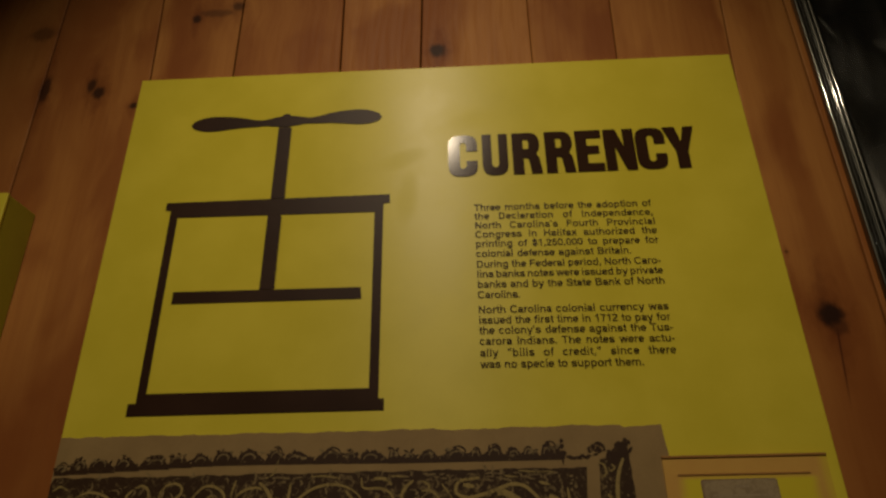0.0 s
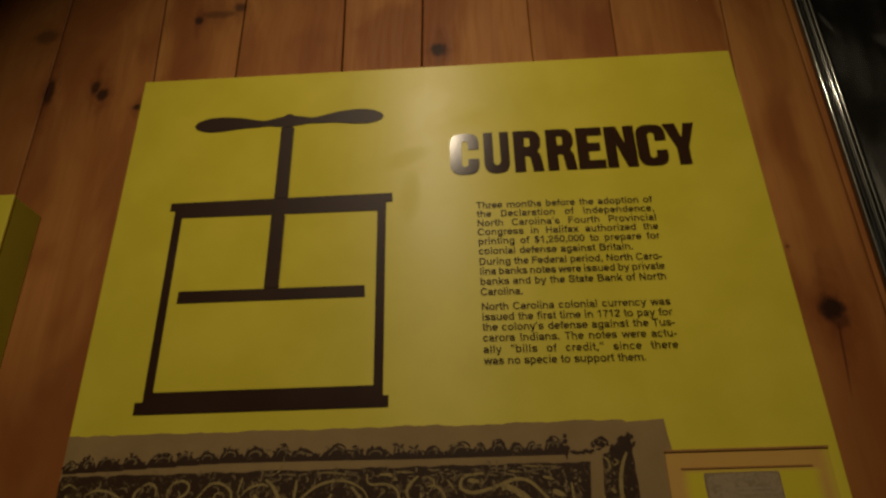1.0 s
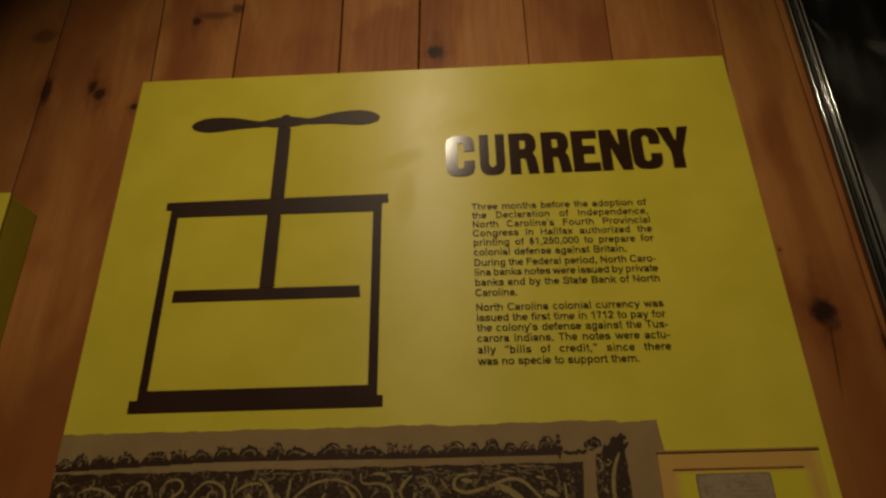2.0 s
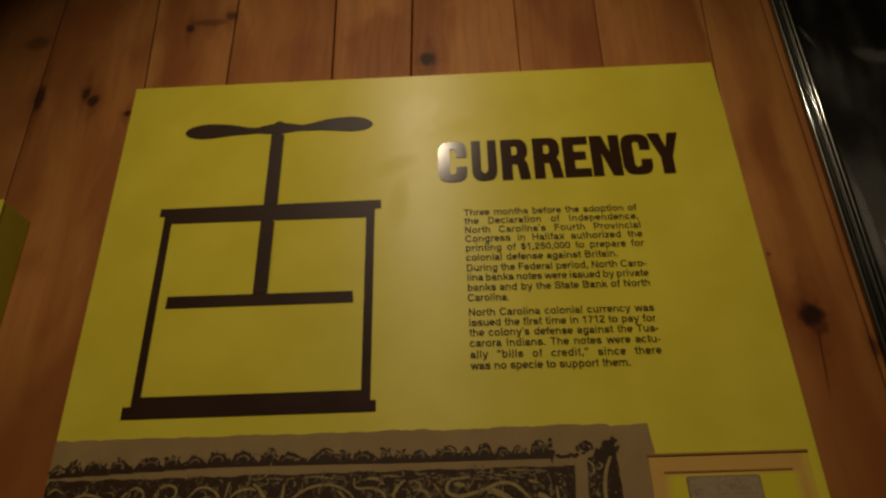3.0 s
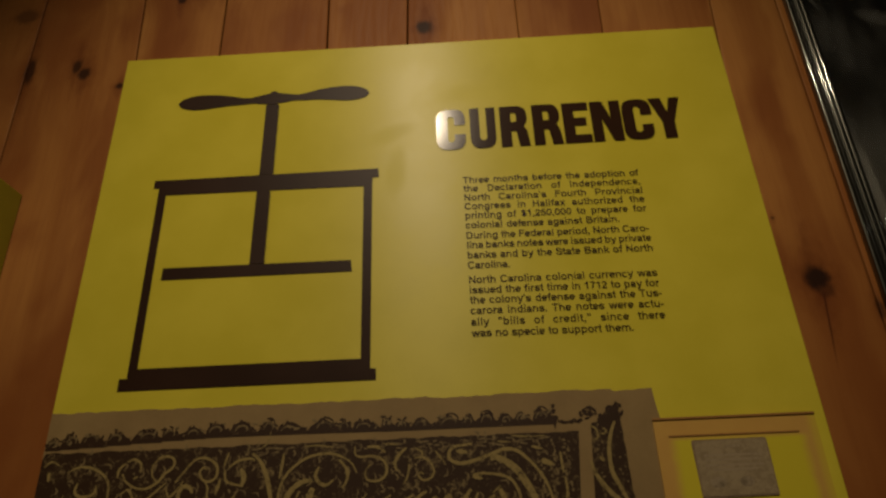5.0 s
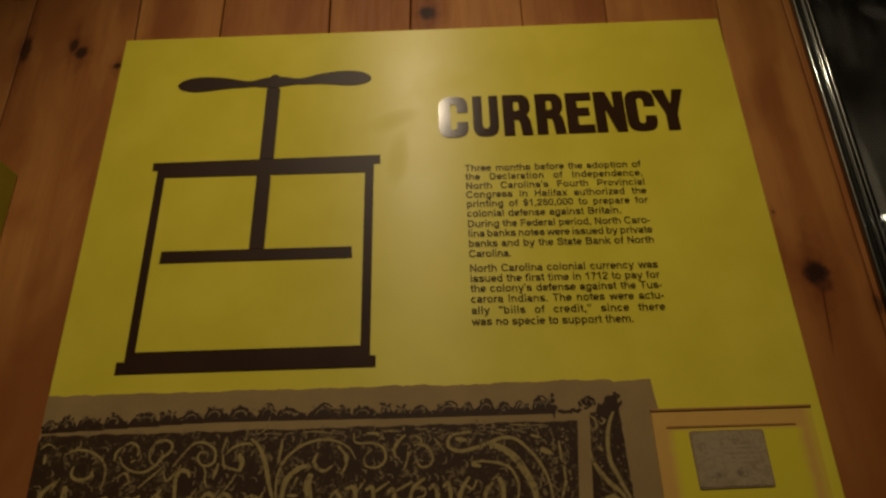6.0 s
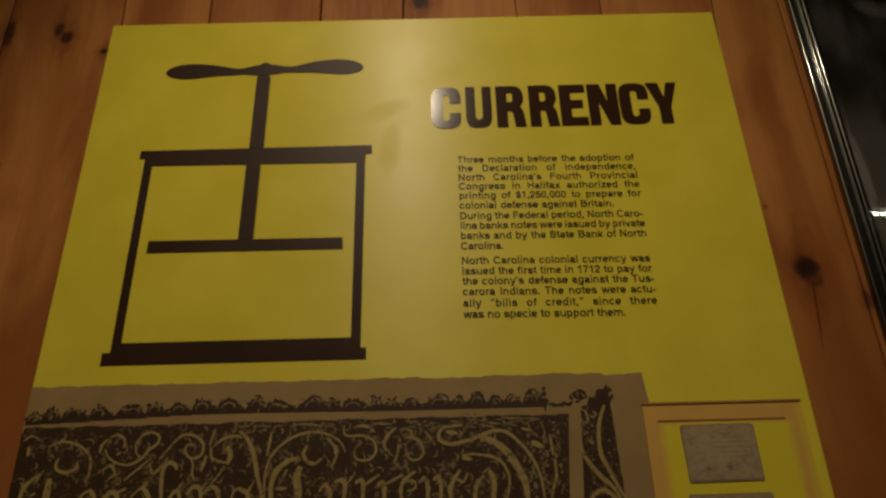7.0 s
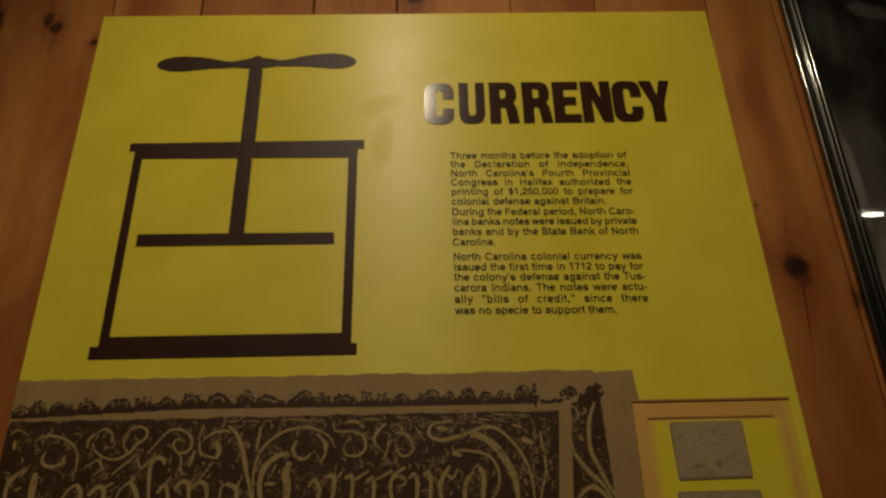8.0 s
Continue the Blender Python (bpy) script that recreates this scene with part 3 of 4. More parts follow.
# ---- the enlarged old banknote printed on the panel ----
def note(panel):
    y_ink, y_line = -0.0015, -0.0017
    top = rough_line(0.0008, 0.793, 1.4500, 0.006, 0.0022, 3.1)
    top = [(x, z - (0.0022 if 0.50 < x < 0.583 else 0.0) - (0.0022 if x > 0.74 else 0.0)) for x, z in top]
    bm = sheet(bmesh.new(), [(0.0008, 0.92), (0.806, 0.92), (0.802, 1.30), (0.798, 1.405), (0.7945, 1.43)] + top[::-1], -0.0012, 0.0010)
    paper = part("printed_note", bm, PAPER, panel, "tan enlarged print of a colonial banknote with torn edge")

    field = rough_line(0.001, 0.6925, 1.3982, 0.003, 0.0022, 8.0)
    field[0] = (0.001, 1.391)
    bm = sheet(bmesh.new(), [(0.001, 0.95), (0.676, 0.95), (0.683, 1.29)] + field[::-1], y_ink, 0.0004)
    part("ink_field", bm, NOTE_INK, paper, "worn dark brown engraved ground")
    right = [(0.7475 + 0.0022 * noise.noise((z * 90, 2, 1)) + (1.40 - z) * 0.035, z) for z in np.linspace(0.95, 1.4205, 70)]
    bm = sheet(bmesh.new(), [(0.690, 0.95), (0.7005, 1.29), (0.7085, 1.402), (0.710, 1.4075), (0.7165, 1.4085), (0.7195, 1.4155), (0.727, 1.4175), (0.731, 1.425), (0.739, 1.427)] + right[::-1], y_ink, 0.0004)
    part("ink_column", bm, NOTE_INK, paper, "worn dark leafy border column")

    # leafy scallops above the ruled line
    rnd = random.Random(4)
    count = [0]

    def dab(bm, cx, cz, rx, rz, turn, y):
        n, c, d = 11, math.cos(turn), math.sin(turn)
        out = []
        for k in range(n):
            a = 2 * math.pi * k / n
            g = 1 + 0.45 * noise.noise((cx * 400 + math.cos(a) * 1.4, cz * 400 + math.sin(a) * 1.4, 1.7))
            u, v = rx * g * math.cos(a), rz * g * math.sin(a)
            out.append((cx + u * c - v * d, cz + u * d + v * c))
        sheet(bm, out, y, 0.00004)

    x, i = -0.004, 0
    while x < 0.655:
        w, h = 0.0330 * rnd.uniform(0.6, 1.3), 0.0190 * rnd.uniform(0.8, 1.2)
        x0, x1 = max(x, 0.002), min(x + w, 0.668)
        base = 1.4078 + (-0.006 * (1 - max(x, 0) / 0.2) if x < 0.2 else 0) + 0.0018 * math.sin(math.pi * max(0, min(1, x / 0.45)))
        lift, peak = rnd.uniform(0.72, 1.0), rnd.uniform(0.28, 0.55)
        hump = [(x0, base)]
        for k in range(25):
            u = k / 24
            rise = math.sin(math.pi * u ** (math.log(0.5) / math.log(peak))) ** 0.8
            rag = 0.82 + 0.40 * noise.noise((x * 80 + k * 0.4, i, 2.0)) + 0.22 * noise.noise((x * 80 + k * 1.1, i, 7.0))
            hump.append((x0 + (x1 - x0) * u, base + 0.0038 + h * lift * rise * rag))
        part("leaf_tuft", sheet(bmesh.new(), hump + [(x1, base)], y_ink - 0.00002 * (i % 3), 0.0003), FRINGE_INK, paper)
        # ragged leaf tips beside and above the hump
        bm = bmesh.new()
        y_top = y_ink - 0.00008
        for k in range(rnd.randint(3, 5)):
            u = rnd.random()
            top = math.sin(math.pi * u ** (math.log(0.5) / math.log(peak)))
            dab(bm, x0 + (x1 - x0) * u, base + h * (0.35 + 0.6 * top) * rnd.uniform(0.75, 1.08), rnd.uniform(0.0018, 0.0040), rnd.uniform(0.0009, 0.0018), rnd.uniform(-0.5, 1.2), y_top - 0.00001 * (k + 1))
        if rnd.random() < 0.6:
            ribbon(bm, [(x0 + w * (peak - 0.1), base + h * 0.95), (x0 + w * (peak + 0.15), base + h * 1.0), (x0 + w * (peak + 0.32), base + h * 0.75), (x0 + w * (peak + 0.30), base + h * 0.5)], rnd.uniform(0.0014, 0.0024), y_top)
        part("leaf_curl", bm, FRINGE_INK, paper)
        # pale curls and bare paper inside the leaf
        bm = bmesh.new()
        ribbon(bm, [(x0 + w * (peak - 0.20), base + h * 0.35), (x0 + w * (peak - 0.10), base + h * 0.62), (x0 + w * (peak + 0.10), base + h * 0.70), (x0 + w * (peak + 0.26), base + h * 0.52), (x0 + w * (peak + 0.22), base + h * 0.34)], rnd.uniform(0.0012, 0.0022), y_line)
        for k in range(rnd.randint(1, 2)):
            dab(bm, x0 + w * rnd.uniform(0.15, 0.9), base + h * rnd.uniform(0.36, 0.85), rnd.uniform(0.0018, 0.0042), rnd.uniform(0.0010, 0.0020), rnd.uniform(-0.5, 1.2), y_line - 0.00001 * (k + 1))
        part("leaf_light", bm, DULL_LINE, paper)
        x, i = x + w * 0.97, i + 1

    # ornaments at the corner: a finial and curled leaves
    bm = bmesh.new()
    for k, (cx, cz, rx, rz) in enumerate(((0.6632, 1.4310, 0.0022, 0.0026), (0.6632, 1.4240, 0.0028, 0.0032), (0.6640, 1.4150, 0.0046, 0.0040), (0.6632, 1.4085, 0.0016, 0.0075))):
        dab(bm, cx, cz, rx, rz, 0.0, y_ink - 0.0001 - 0.00001 * k)
    for k in range(7):
        dab(bm, 0.671 + 0.0042 * k, 1.4105 + 0.0016 * rnd.uniform(-1, 1), 0.0036, 0.0019, rnd.uniform(-0.4, 0.4), y_ink - 0.0002 - 0.00001 * k)
    part("ornament_stem", bm, FRINGE_INK, paper)
    for cx, cz, rr in ((0.7065, 1.4205, 0.0105), (0.7400, 1.4225, 0.0130)):
        bm = bmesh.new()
        for k in range(22):
            a, d = rnd.uniform(0, 6.28), rnd.uniform(0.15, 1.0)
            dab(bm, cx + rr * d * math.cos(a), cz + rr * 0.8 * d * math.sin(a), rr * rnd.uniform(0.18, 0.38), rr * rnd.uniform(0.10, 0.2), a + 1.57 + rnd.uniform(-0.4, 0.4), y_ink - 0.00015 - 0.00001 * k)
        part("corner_ornament", bm, FRINGE_INK, paper)
    bm = bmesh.new()
    for k in range(12):
        dab(bm, 0.7255 + 0.0045 * rnd.uniform(-1, 1), 1.4135 + 0.005 * rnd.uniform(-1, 1), 0.0028, 0.0016, rnd.uniform(0, 3), y_ink - 0.0003 - 0.00001 * k)
    part("ornament_leaves", bm, FRINGE_INK, paper)

    # short engraved leaf strokes between the scrolls
    for i in range(300):
        x, z = rnd.uniform(0.012, 0.668), rnd.uniform(1.300, 1.396)
        near = 0.5 + 0.5 * math.sin(x * 61) * math.sin(z * 170)
        a, n = rnd.uniform(-0.5, 1.5) + 0.8 * noise.noise((x * 25, z * 25, 3)), rnd.uniform(0.004, 0.012)
        pts = [(x + n * q * math.cos(a + 1.3 * q), z + n * q * math.sin(a + 1.3 * q)) for q in (0, 0.5, 1.0)]
        part("leaf_stroke", ribbon(bmesh.new(), pts, rnd.uniform(0.0010, 0.0024) + 0.0012 * near, y_line - 0.000005 * (i % 20)), DULL_LINE, paper)

    # broken dashes along the top of the ground, dotted rows down its side and the column's
    for i in range(46):
        x = 0.27 + 0.385 * rnd.random()
        z = 1.3935 - 0.009 * rnd.random() ** 1.5
        bm = bmesh.new()
        dab(bm, x, z, rnd.uniform(0.003, 0.0075), rnd.uniform(0.0007, 0.0015), rnd.uniform(-0.25, 0.25), y_line - 0.000005 * (i % 20))
        part("engraved_dash", bm, DULL_LINE, paper)
    for i in range(64):
        z = 1.388 - 0.0042 * (i // 3) + 0.001 * rnd.uniform(-1, 1)
        x = (0.641, 0.657, 0.674)[i % 3] + 0.0035 * rnd.uniform(-1, 1)
        bm = bmesh.new()
        dab(bm, x, z, rnd.uniform(0.0009, 0.0022), rnd.uniform(0.0010, 0.0030), rnd.uniform(-0.4, 0.4), y_line - 0.000005 * (i % 20))
        part("engraved_dot", bm, DULL_LINE, paper)
    for i in range(34):
        bm = bmesh.new()
        dab(bm, rnd.uniform(0.712, 0.750), rnd.uniform(1.29, 1.405), rnd.uniform(0.0008, 0.0022), rnd.uniform(0.0006, 0.0014), rnd.uniform(0, 3), y_line - 0.000005 * (i % 20))
        part("engraved_dot", bm, DULL_LINE, paper)

    def pen(bm, width, points, tip):
        count[0] += 1
        ribbon(bm, points, width, y_line - 0.00015 - 0.000006 * count[0], tip)

    def scroll(width, *points):
        bm = bmesh.new()
        pen(bm, width, points, 0.35)
        part("scroll", bm, PALE_LINE, paper)

    def letter(*rows):
        bm = bmesh.new()
        for width, *points in rows:
            pen(bm, width, points, 0.55)
        part("title_letter", bm, PALE_LINE, paper)

    # pale scrolls on the dark ground: width, then the way of the pen
    scroll(0.0033, (0.0380, 1.3740), (0.0520, 1.3800), (0.0700, 1.3780), (0.0860, 1.3690), (0.0940, 1.3570), (0.0950, 1.3420), (0.0920, 1.3310))
    scroll(0.0040, (0.0540, 1.3610), (0.0520, 1.3510), (0.0580, 1.3450), (0.0690, 1.3440), (0.0780, 1.3490), (0.0780, 1.3570))
    scroll(0.0053, (0.0170, 1.3030), (0.0180, 1.3260), (0.0350, 1.3430))
    scroll(0.0026, (0.0290, 1.3300), (0.0390, 1.3470))
    scroll(0.0046, (0.0140, 1.3750), (0.0150, 1.3640))
    scroll(0.0033, (0.1040, 1.3650), (0.1050, 1.3750), (0.1120, 1.3820))
    scroll(0.0033, (0.1100, 1.3700), (0.1160, 1.3600), (0.1300, 1.3520), (0.1440, 1.3510), (0.1570, 1.3580), (0.1640, 1.3670), (0.1740, 1.3750), (0.1750, 1.3840), (0.1660, 1.3890), (0.1540, 1.3860), (0.1480, 1.3760), (0.1490, 1.3660), (0.1540, 1.3590))
    scroll(0.0033, (0.1140, 1.3840), (0.1230, 1.3870), (0.1320, 1.3810), (0.1330, 1.3700))
    scroll(0.0026, (0.1250, 1.3630), (0.1310, 1.3660))
    scroll(0.0033, (0.1110, 1.3450), (0.1200, 1.3500), (0.1270, 1.3410), (0.1210, 1.3350))
    scroll(0.0026, (0.1390, 1.3320), (0.1550, 1.3460), (0.1680, 1.3570))
    scroll(0.0033, (0.1680, 1.3510), (0.1740, 1.3400), (0.1830, 1.3480), (0.1900, 1.3580))
    scroll(0.0033, (0.1790, 1.3560), (0.1870, 1.3660), (0.2010, 1.3820), (0.2140, 1.3850), (0.2270, 1.3790), (0.2320, 1.3710), (0.2310, 1.3610), (0.2230, 1.3560), (0.2140, 1.3590), (0.2100, 1.3680), (0.2140, 1.3730), (0.2190, 1.3700))
    scroll(0.0026, (0.2180, 1.3560), (0.2220, 1.3480), (0.2220, 1.3390), (0.2260, 1.3300))
    scroll(0.0040, (0.2370, 1.3590), (0.2350, 1.3490), (0.2320, 1.3410))
    scroll(0.0026, (0.2400, 1.3720), (0.2430, 1.3830), (0.2450, 1.3910))
    scroll(0.0033, (0.2420, 1.3690), (0.2440, 1.3570), (0.2530, 1.3520), (0.2670, 1.3490))
    scroll(0.0033, (0.2470, 1.3720), (0.2570, 1.3790), (0.2720, 1.3820), (0.2800, 1.3790))
    scroll(0.0066, (0.2620, 1.3700), (0.2670, 1.3590), (0.2640, 1.3480))
    scroll(0.0026, (0.2580, 1.3400), (0.2520, 1.3320), (0.2460, 1.3240))
    scroll(0.0053, (0.2760, 1.3880), (0.2870, 1.3770), (0.2960, 1.3590), (0.3020, 1.3360), (0.3090, 1.3130), (0.3140, 1.2910))
    scroll(0.0020, (0.2980, 1.4150), (0.2930, 1.3990), (0.2840, 1.3930))
    scroll(0.0033, (0.3160, 1.3860), (0.3150, 1.3730), (0.3120, 1.3560))
    scroll(0.0033, (0.3150, 1.2910), (0.3120, 1.3230), (0.3130, 1.3420), (0.3200, 1.3590), (0.3330, 1.3720), (0.3500, 1.3810), (0.3710, 1.3840), (0.3890, 1.3800), (0.4030, 1.3710), (0.4100, 1.3590))
    scroll(0.0040, (0.3870, 1.3760), (0.3970, 1.3640), (0.3980, 1.3520), (0.3920, 1.3410))
    scroll(0.0046, (0.3620, 1.3680), (0.3580, 1.3580), (0.3630, 1.3490), (0.3720, 1.3460), (0.3810, 1.3520))
    scroll(0.0026, (0.3390, 1.3400), (0.3350, 1.3330), (0.3330, 1.3250))
    scroll(0.0040, (0.3260, 1.3180), (0.3400, 1.3180))
    scroll(0.0033, (0.4070, 1.3910), (0.4080, 1.3810), (0.4150, 1.3780), (0.4310, 1.3780), (0.4440, 1.3720), (0.4480, 1.3610), (0.4440, 1.3520), (0.4340, 1.3480), (0.4230, 1.3510), (0.4210, 1.3600), (0.4270, 1.3690))
    scroll(0.0040, (0.4230, 1.3900), (0.4370, 1.3890), (0.4460, 1.3820))
    scroll(0.0040, (0.4730, 1.3870), (0.4630, 1.3780), (0.4580, 1.3680), (0.4610, 1.3590))
    scroll(0.0033, (0.4760, 1.3670), (0.4750, 1.3560), (0.4700, 1.3440))
    scroll(0.0026, (0.4830, 1.3740), (0.4930, 1.3740), (0.5020, 1.3690), (0.5070, 1.3580), (0.5040, 1.3500), (0.4950, 1.3470), (0.4880, 1.3510), (0.4900, 1.3560), (0.4950, 1.3540))
    scroll(0.0026, (0.4840, 1.3860), (0.4920, 1.3810), (0.4930, 1.3740))
    scroll(0.0026, (0.5090, 1.3820), (0.5160, 1.3730), (0.5220, 1.3640))
    scroll(0.0046, (0.5560, 1.3880), (0.5450, 1.3870), (0.5330, 1.3850), (0.5270, 1.3790), (0.5280, 1.3700), (0.5410, 1.3650), (0.5590, 1.3680), (0.5840, 1.3760), (0.5980, 1.3800), (0.6130, 1.3770), (0.6260, 1.3660), (0.6380, 1.3520), (0.6470, 1.3350), (0.6520, 1.3150), (0.6540, 1.2830))
    scroll(0.0053, (0.5360, 1.3800), (0.5500, 1.3780))
    scroll(0.0088, (0.5780, 1.3690), (0.5870, 1.3700), (0.5990, 1.3640), (0.6110, 1.3540), (0.6220, 1.3370), (0.6300, 1.3210), (0.6330, 1.3030), (0.6330, 1.2840))
    scroll(0.0036, (0.5550, 1.3510), (0.5690, 1.3520), (0.5860, 1.3500), (0.6000, 1.3450), (0.6080, 1.3360), (0.6120, 1.3220), (0.6090, 1.3050), (0.6000, 1.2940))
    scroll(0.0053, (0.5550, 1.3490), (0.5670, 1.3460))
    scroll(0.0033, (0.6660, 1.3740), (0.6670, 1.3600), (0.6680, 1.3480))
    scroll(0.0033, (0.6690, 1.3440), (0.6700, 1.3250), (0.6640, 1.3070), (0.6600, 1.2900))
    scroll(0.0073, (0.6420, 1.3650), (0.6560, 1.3590))
    scroll(0.0033, (0.6310, 1.3820), (0.6450, 1.3780))
    scroll(0.0059, (0.7030, 1.3610), (0.7070, 1.3470), (0.7150, 1.3330), (0.7260, 1.3200), (0.7380, 1.3090), (0.7500, 1.2860))
    scroll(0.0053, (0.7390, 1.4080), (0.7310, 1.3900), (0.7270, 1.3680), (0.7280, 1.3470), (0.7350, 1.3300), (0.7420, 1.3140), (0.7560, 1.2860))
    scroll(0.0026, (0.7070, 1.4040), (0.7140, 1.4000), (0.7160, 1.3900), (0.7090, 1.3850))
    scroll(0.0020, (0.7230, 1.4010), (0.7270, 1.3970), (0.7220, 1.3930), (0.7190, 1.3970))
    scroll(0.0040, (0.7150, 1.3660), (0.7200, 1.3600))
    scroll(0.0059, (0.7070, 1.2950), (0.7230, 1.3060), (0.7370, 1.2990), (0.7460, 1.2840))
    scroll(0.0020, (0.6060, 1.3960), (0.6280, 1.3940), (0.6500, 1.3940))
    scroll(0.0020, (0.5880, 1.3900), (0.6060, 1.3880))
    scroll(0.0020, (0.4420, 1.3930), (0.4620, 1.3910))
    scroll(0.0020, (0.3420, 1.3940), (0.3630, 1.3940), (0.3790, 1.3910))
    scroll(0.0026, (0.0060, 1.3820), (0.0150, 1.3880), (0.0270, 1.3830))
    # black-letter title, each letter a few strokes of a broad pen
    letter((0.0086, (0.0480, 1.3370), (0.0480, 1.3270), (0.0480, 1.3140), (0.0500, 1.2960)), (0.0026, (0.0280, 1.3170), (0.0340, 1.3210)))
    letter((0.0033, (0.0830, 1.3030), (0.0920, 1.3170), (0.1010, 1.3230)), (0.0059, (0.0990, 1.3230), (0.1060, 1.3140), (0.1070, 1.2950)))
    letter((0.0059, (0.1160, 1.3090), (0.1260, 1.3190), (0.1340, 1.3140), (0.1330, 1.2950)), (0.0033, (0.1350, 1.3190), (0.1440, 1.3230)))
    letter((0.0026, (0.1490, 1.3020), (0.1530, 1.3150), (0.1650, 1.3250), (0.1700, 1.3300)), (0.0059, (0.1630, 1.3240), (0.1710, 1.3150), (0.1780, 1.2970)))
    letter((0.0053, (0.2030, 1.3430), (0.1990, 1.3500), (0.1900, 1.3510), (0.1860, 1.3420), (0.1860, 1.3280), (0.1900, 1.2930)))
    letter((0.0053, (0.1980, 1.3100), (0.2040, 1.3180), (0.2090, 1.3160), (0.2140, 1.2930)), (0.0020, (0.2090, 1.3220), (0.2130, 1.3300)))
    letter((0.0053, (0.2180, 1.3140), (0.2270, 1.3230), (0.2350, 1.3170), (0.2370, 1.2920)), (0.0053, (0.2380, 1.3150), (0.2490, 1.3220), (0.2570, 1.3140), (0.2580, 1.2920)), (0.0020, (0.2340, 1.3170), (0.2420, 1.3280)))
    letter((0.0026, (0.2730, 1.2980), (0.2750, 1.3150), (0.2840, 1.3210)), (0.0059, (0.2820, 1.3190), (0.2930, 1.3120), (0.2930, 1.2910)), (0.0026, (0.2970, 1.3230), (0.2920, 1.3150)))
    letter((0.0066, (0.3540, 1.3520), (0.3420, 1.3510), (0.3300, 1.3430), (0.3220, 1.3300), (0.3210, 1.3120), (0.3250, 1.2900)), (0.0092, (0.3550, 1.3430), (0.3510, 1.3300), (0.3540, 1.3140), (0.3530, 1.2900)))
    letter((0.0026, (0.3790, 1.3130), (0.3880, 1.3240)), (0.0053, (0.3860, 1.3220), (0.3930, 1.3110), (0.3890, 1.2890)), (0.0053, (0.3980, 1.3230), (0.4070, 1.3260), (0.4110, 1.3150), (0.4060, 1.2890)), (0.0020, (0.4130, 1.3210), (0.4230, 1.3340)))
    letter((0.0053, (0.4230, 1.3220), (0.4310, 1.3250), (0.4330, 1.3120), (0.4310, 1.2880)), (0.0033, (0.4350, 1.3190), (0.4430, 1.3250), (0.4530, 1.3310)))
    letter((0.0053, (0.4500, 1.3180), (0.4570, 1.3220), (0.4590, 1.3080), (0.4570, 1.2880)), (0.0033, (0.4610, 1.3200), (0.4710, 1.3250), (0.4810, 1.3300)))
    letter((0.0046, (0.4970, 1.3340), (0.4860, 1.3260), (0.4790, 1.3130), (0.4830, 1.2870)), (0.0026, (0.4860, 1.3220), (0.4960, 1.3220), (0.4960, 1.3140), (0.4860, 1.3110)))
    letter((0.0053, (0.5010, 1.3210), (0.5090, 1.3250), (0.5120, 1.3120), (0.5090, 1.2860)), (0.0053, (0.5190, 1.3230), (0.5250, 1.3270), (0.5280, 1.3160), (0.5260, 1.2860)))
    letter((0.0053, (0.5520, 1.3340), (0.5440, 1.3230), (0.5390, 1.3090), (0.5440, 1.2860)), (0.0033, (0.5470, 1.3240), (0.5550, 1.3200), (0.5610, 1.3300)))
    letter((0.0053, (0.5810, 1.3260), (0.5720, 1.3180), (0.5690, 1.3040), (0.5690, 1.2850)), (0.0059, (0.5880, 1.3330), (0.5930, 1.3170), (0.5890, 1.2850)), (0.0020, (0.5790, 1.3290), (0.5890, 1.3370)))


def exhibit_panel():
    bm = boxed(0.0, 1.0, 0.0, FRONT - 0.0005, 0.88, 2.0515, bevel=0.0012)
    for v in bm.verts:
        # sawn a little wider at its foot
        if v.co.x > 0.5:
            v.co.x += (2.0515 - v.co.z) * 0.0068
    panel = mesh_object("exhibit_panel", bm, YELLOW)
    tagged(panel, "yellow painted exhibit panel on currency, mounted on pine boards", "exhibit panel")
    hand_press(panel)
    heading(panel)
    body_text(panel)
    note(panel)


def wall_case():
    """Shallow case on the panel's lower corner, with small bills in it."""
    x0, x1, z1 = 0.7865, 0.9890, 1.4085
    case = empty("wall_case", (0.8885, -0.0012, z1), "shallow tan-edged wall case on the yellow panel", "display case")

    def rel(bm):
        bmesh.ops.translate(bm, verts=bm.verts[:], vec=-Vector(case.location))
        return bm
    part("backing", rel(boxed(x0, x1, -0.0040, -0.0022, 0.93, z1 - 0.0015)), BORDER, case, "yellow backing board fading to tan edges")
    part("top_edge", rel(boxed(x0 - 0.0005, x1, -0.0056, -0.0024, z1 - 0.0026, z1 + 0.0006, bevel=0.0006)), EDGE, case, "dark brown edge line")
    # shadow line under the top border, put in as a dark strip
    part("inner_edge", rel(boxed(x0 + 0.0165, x1 - 0.0245, -0.0050, -0.0041, z1 - 0.0235, z1 - 0.0216)), EDGE, case, "dark brown edge line")


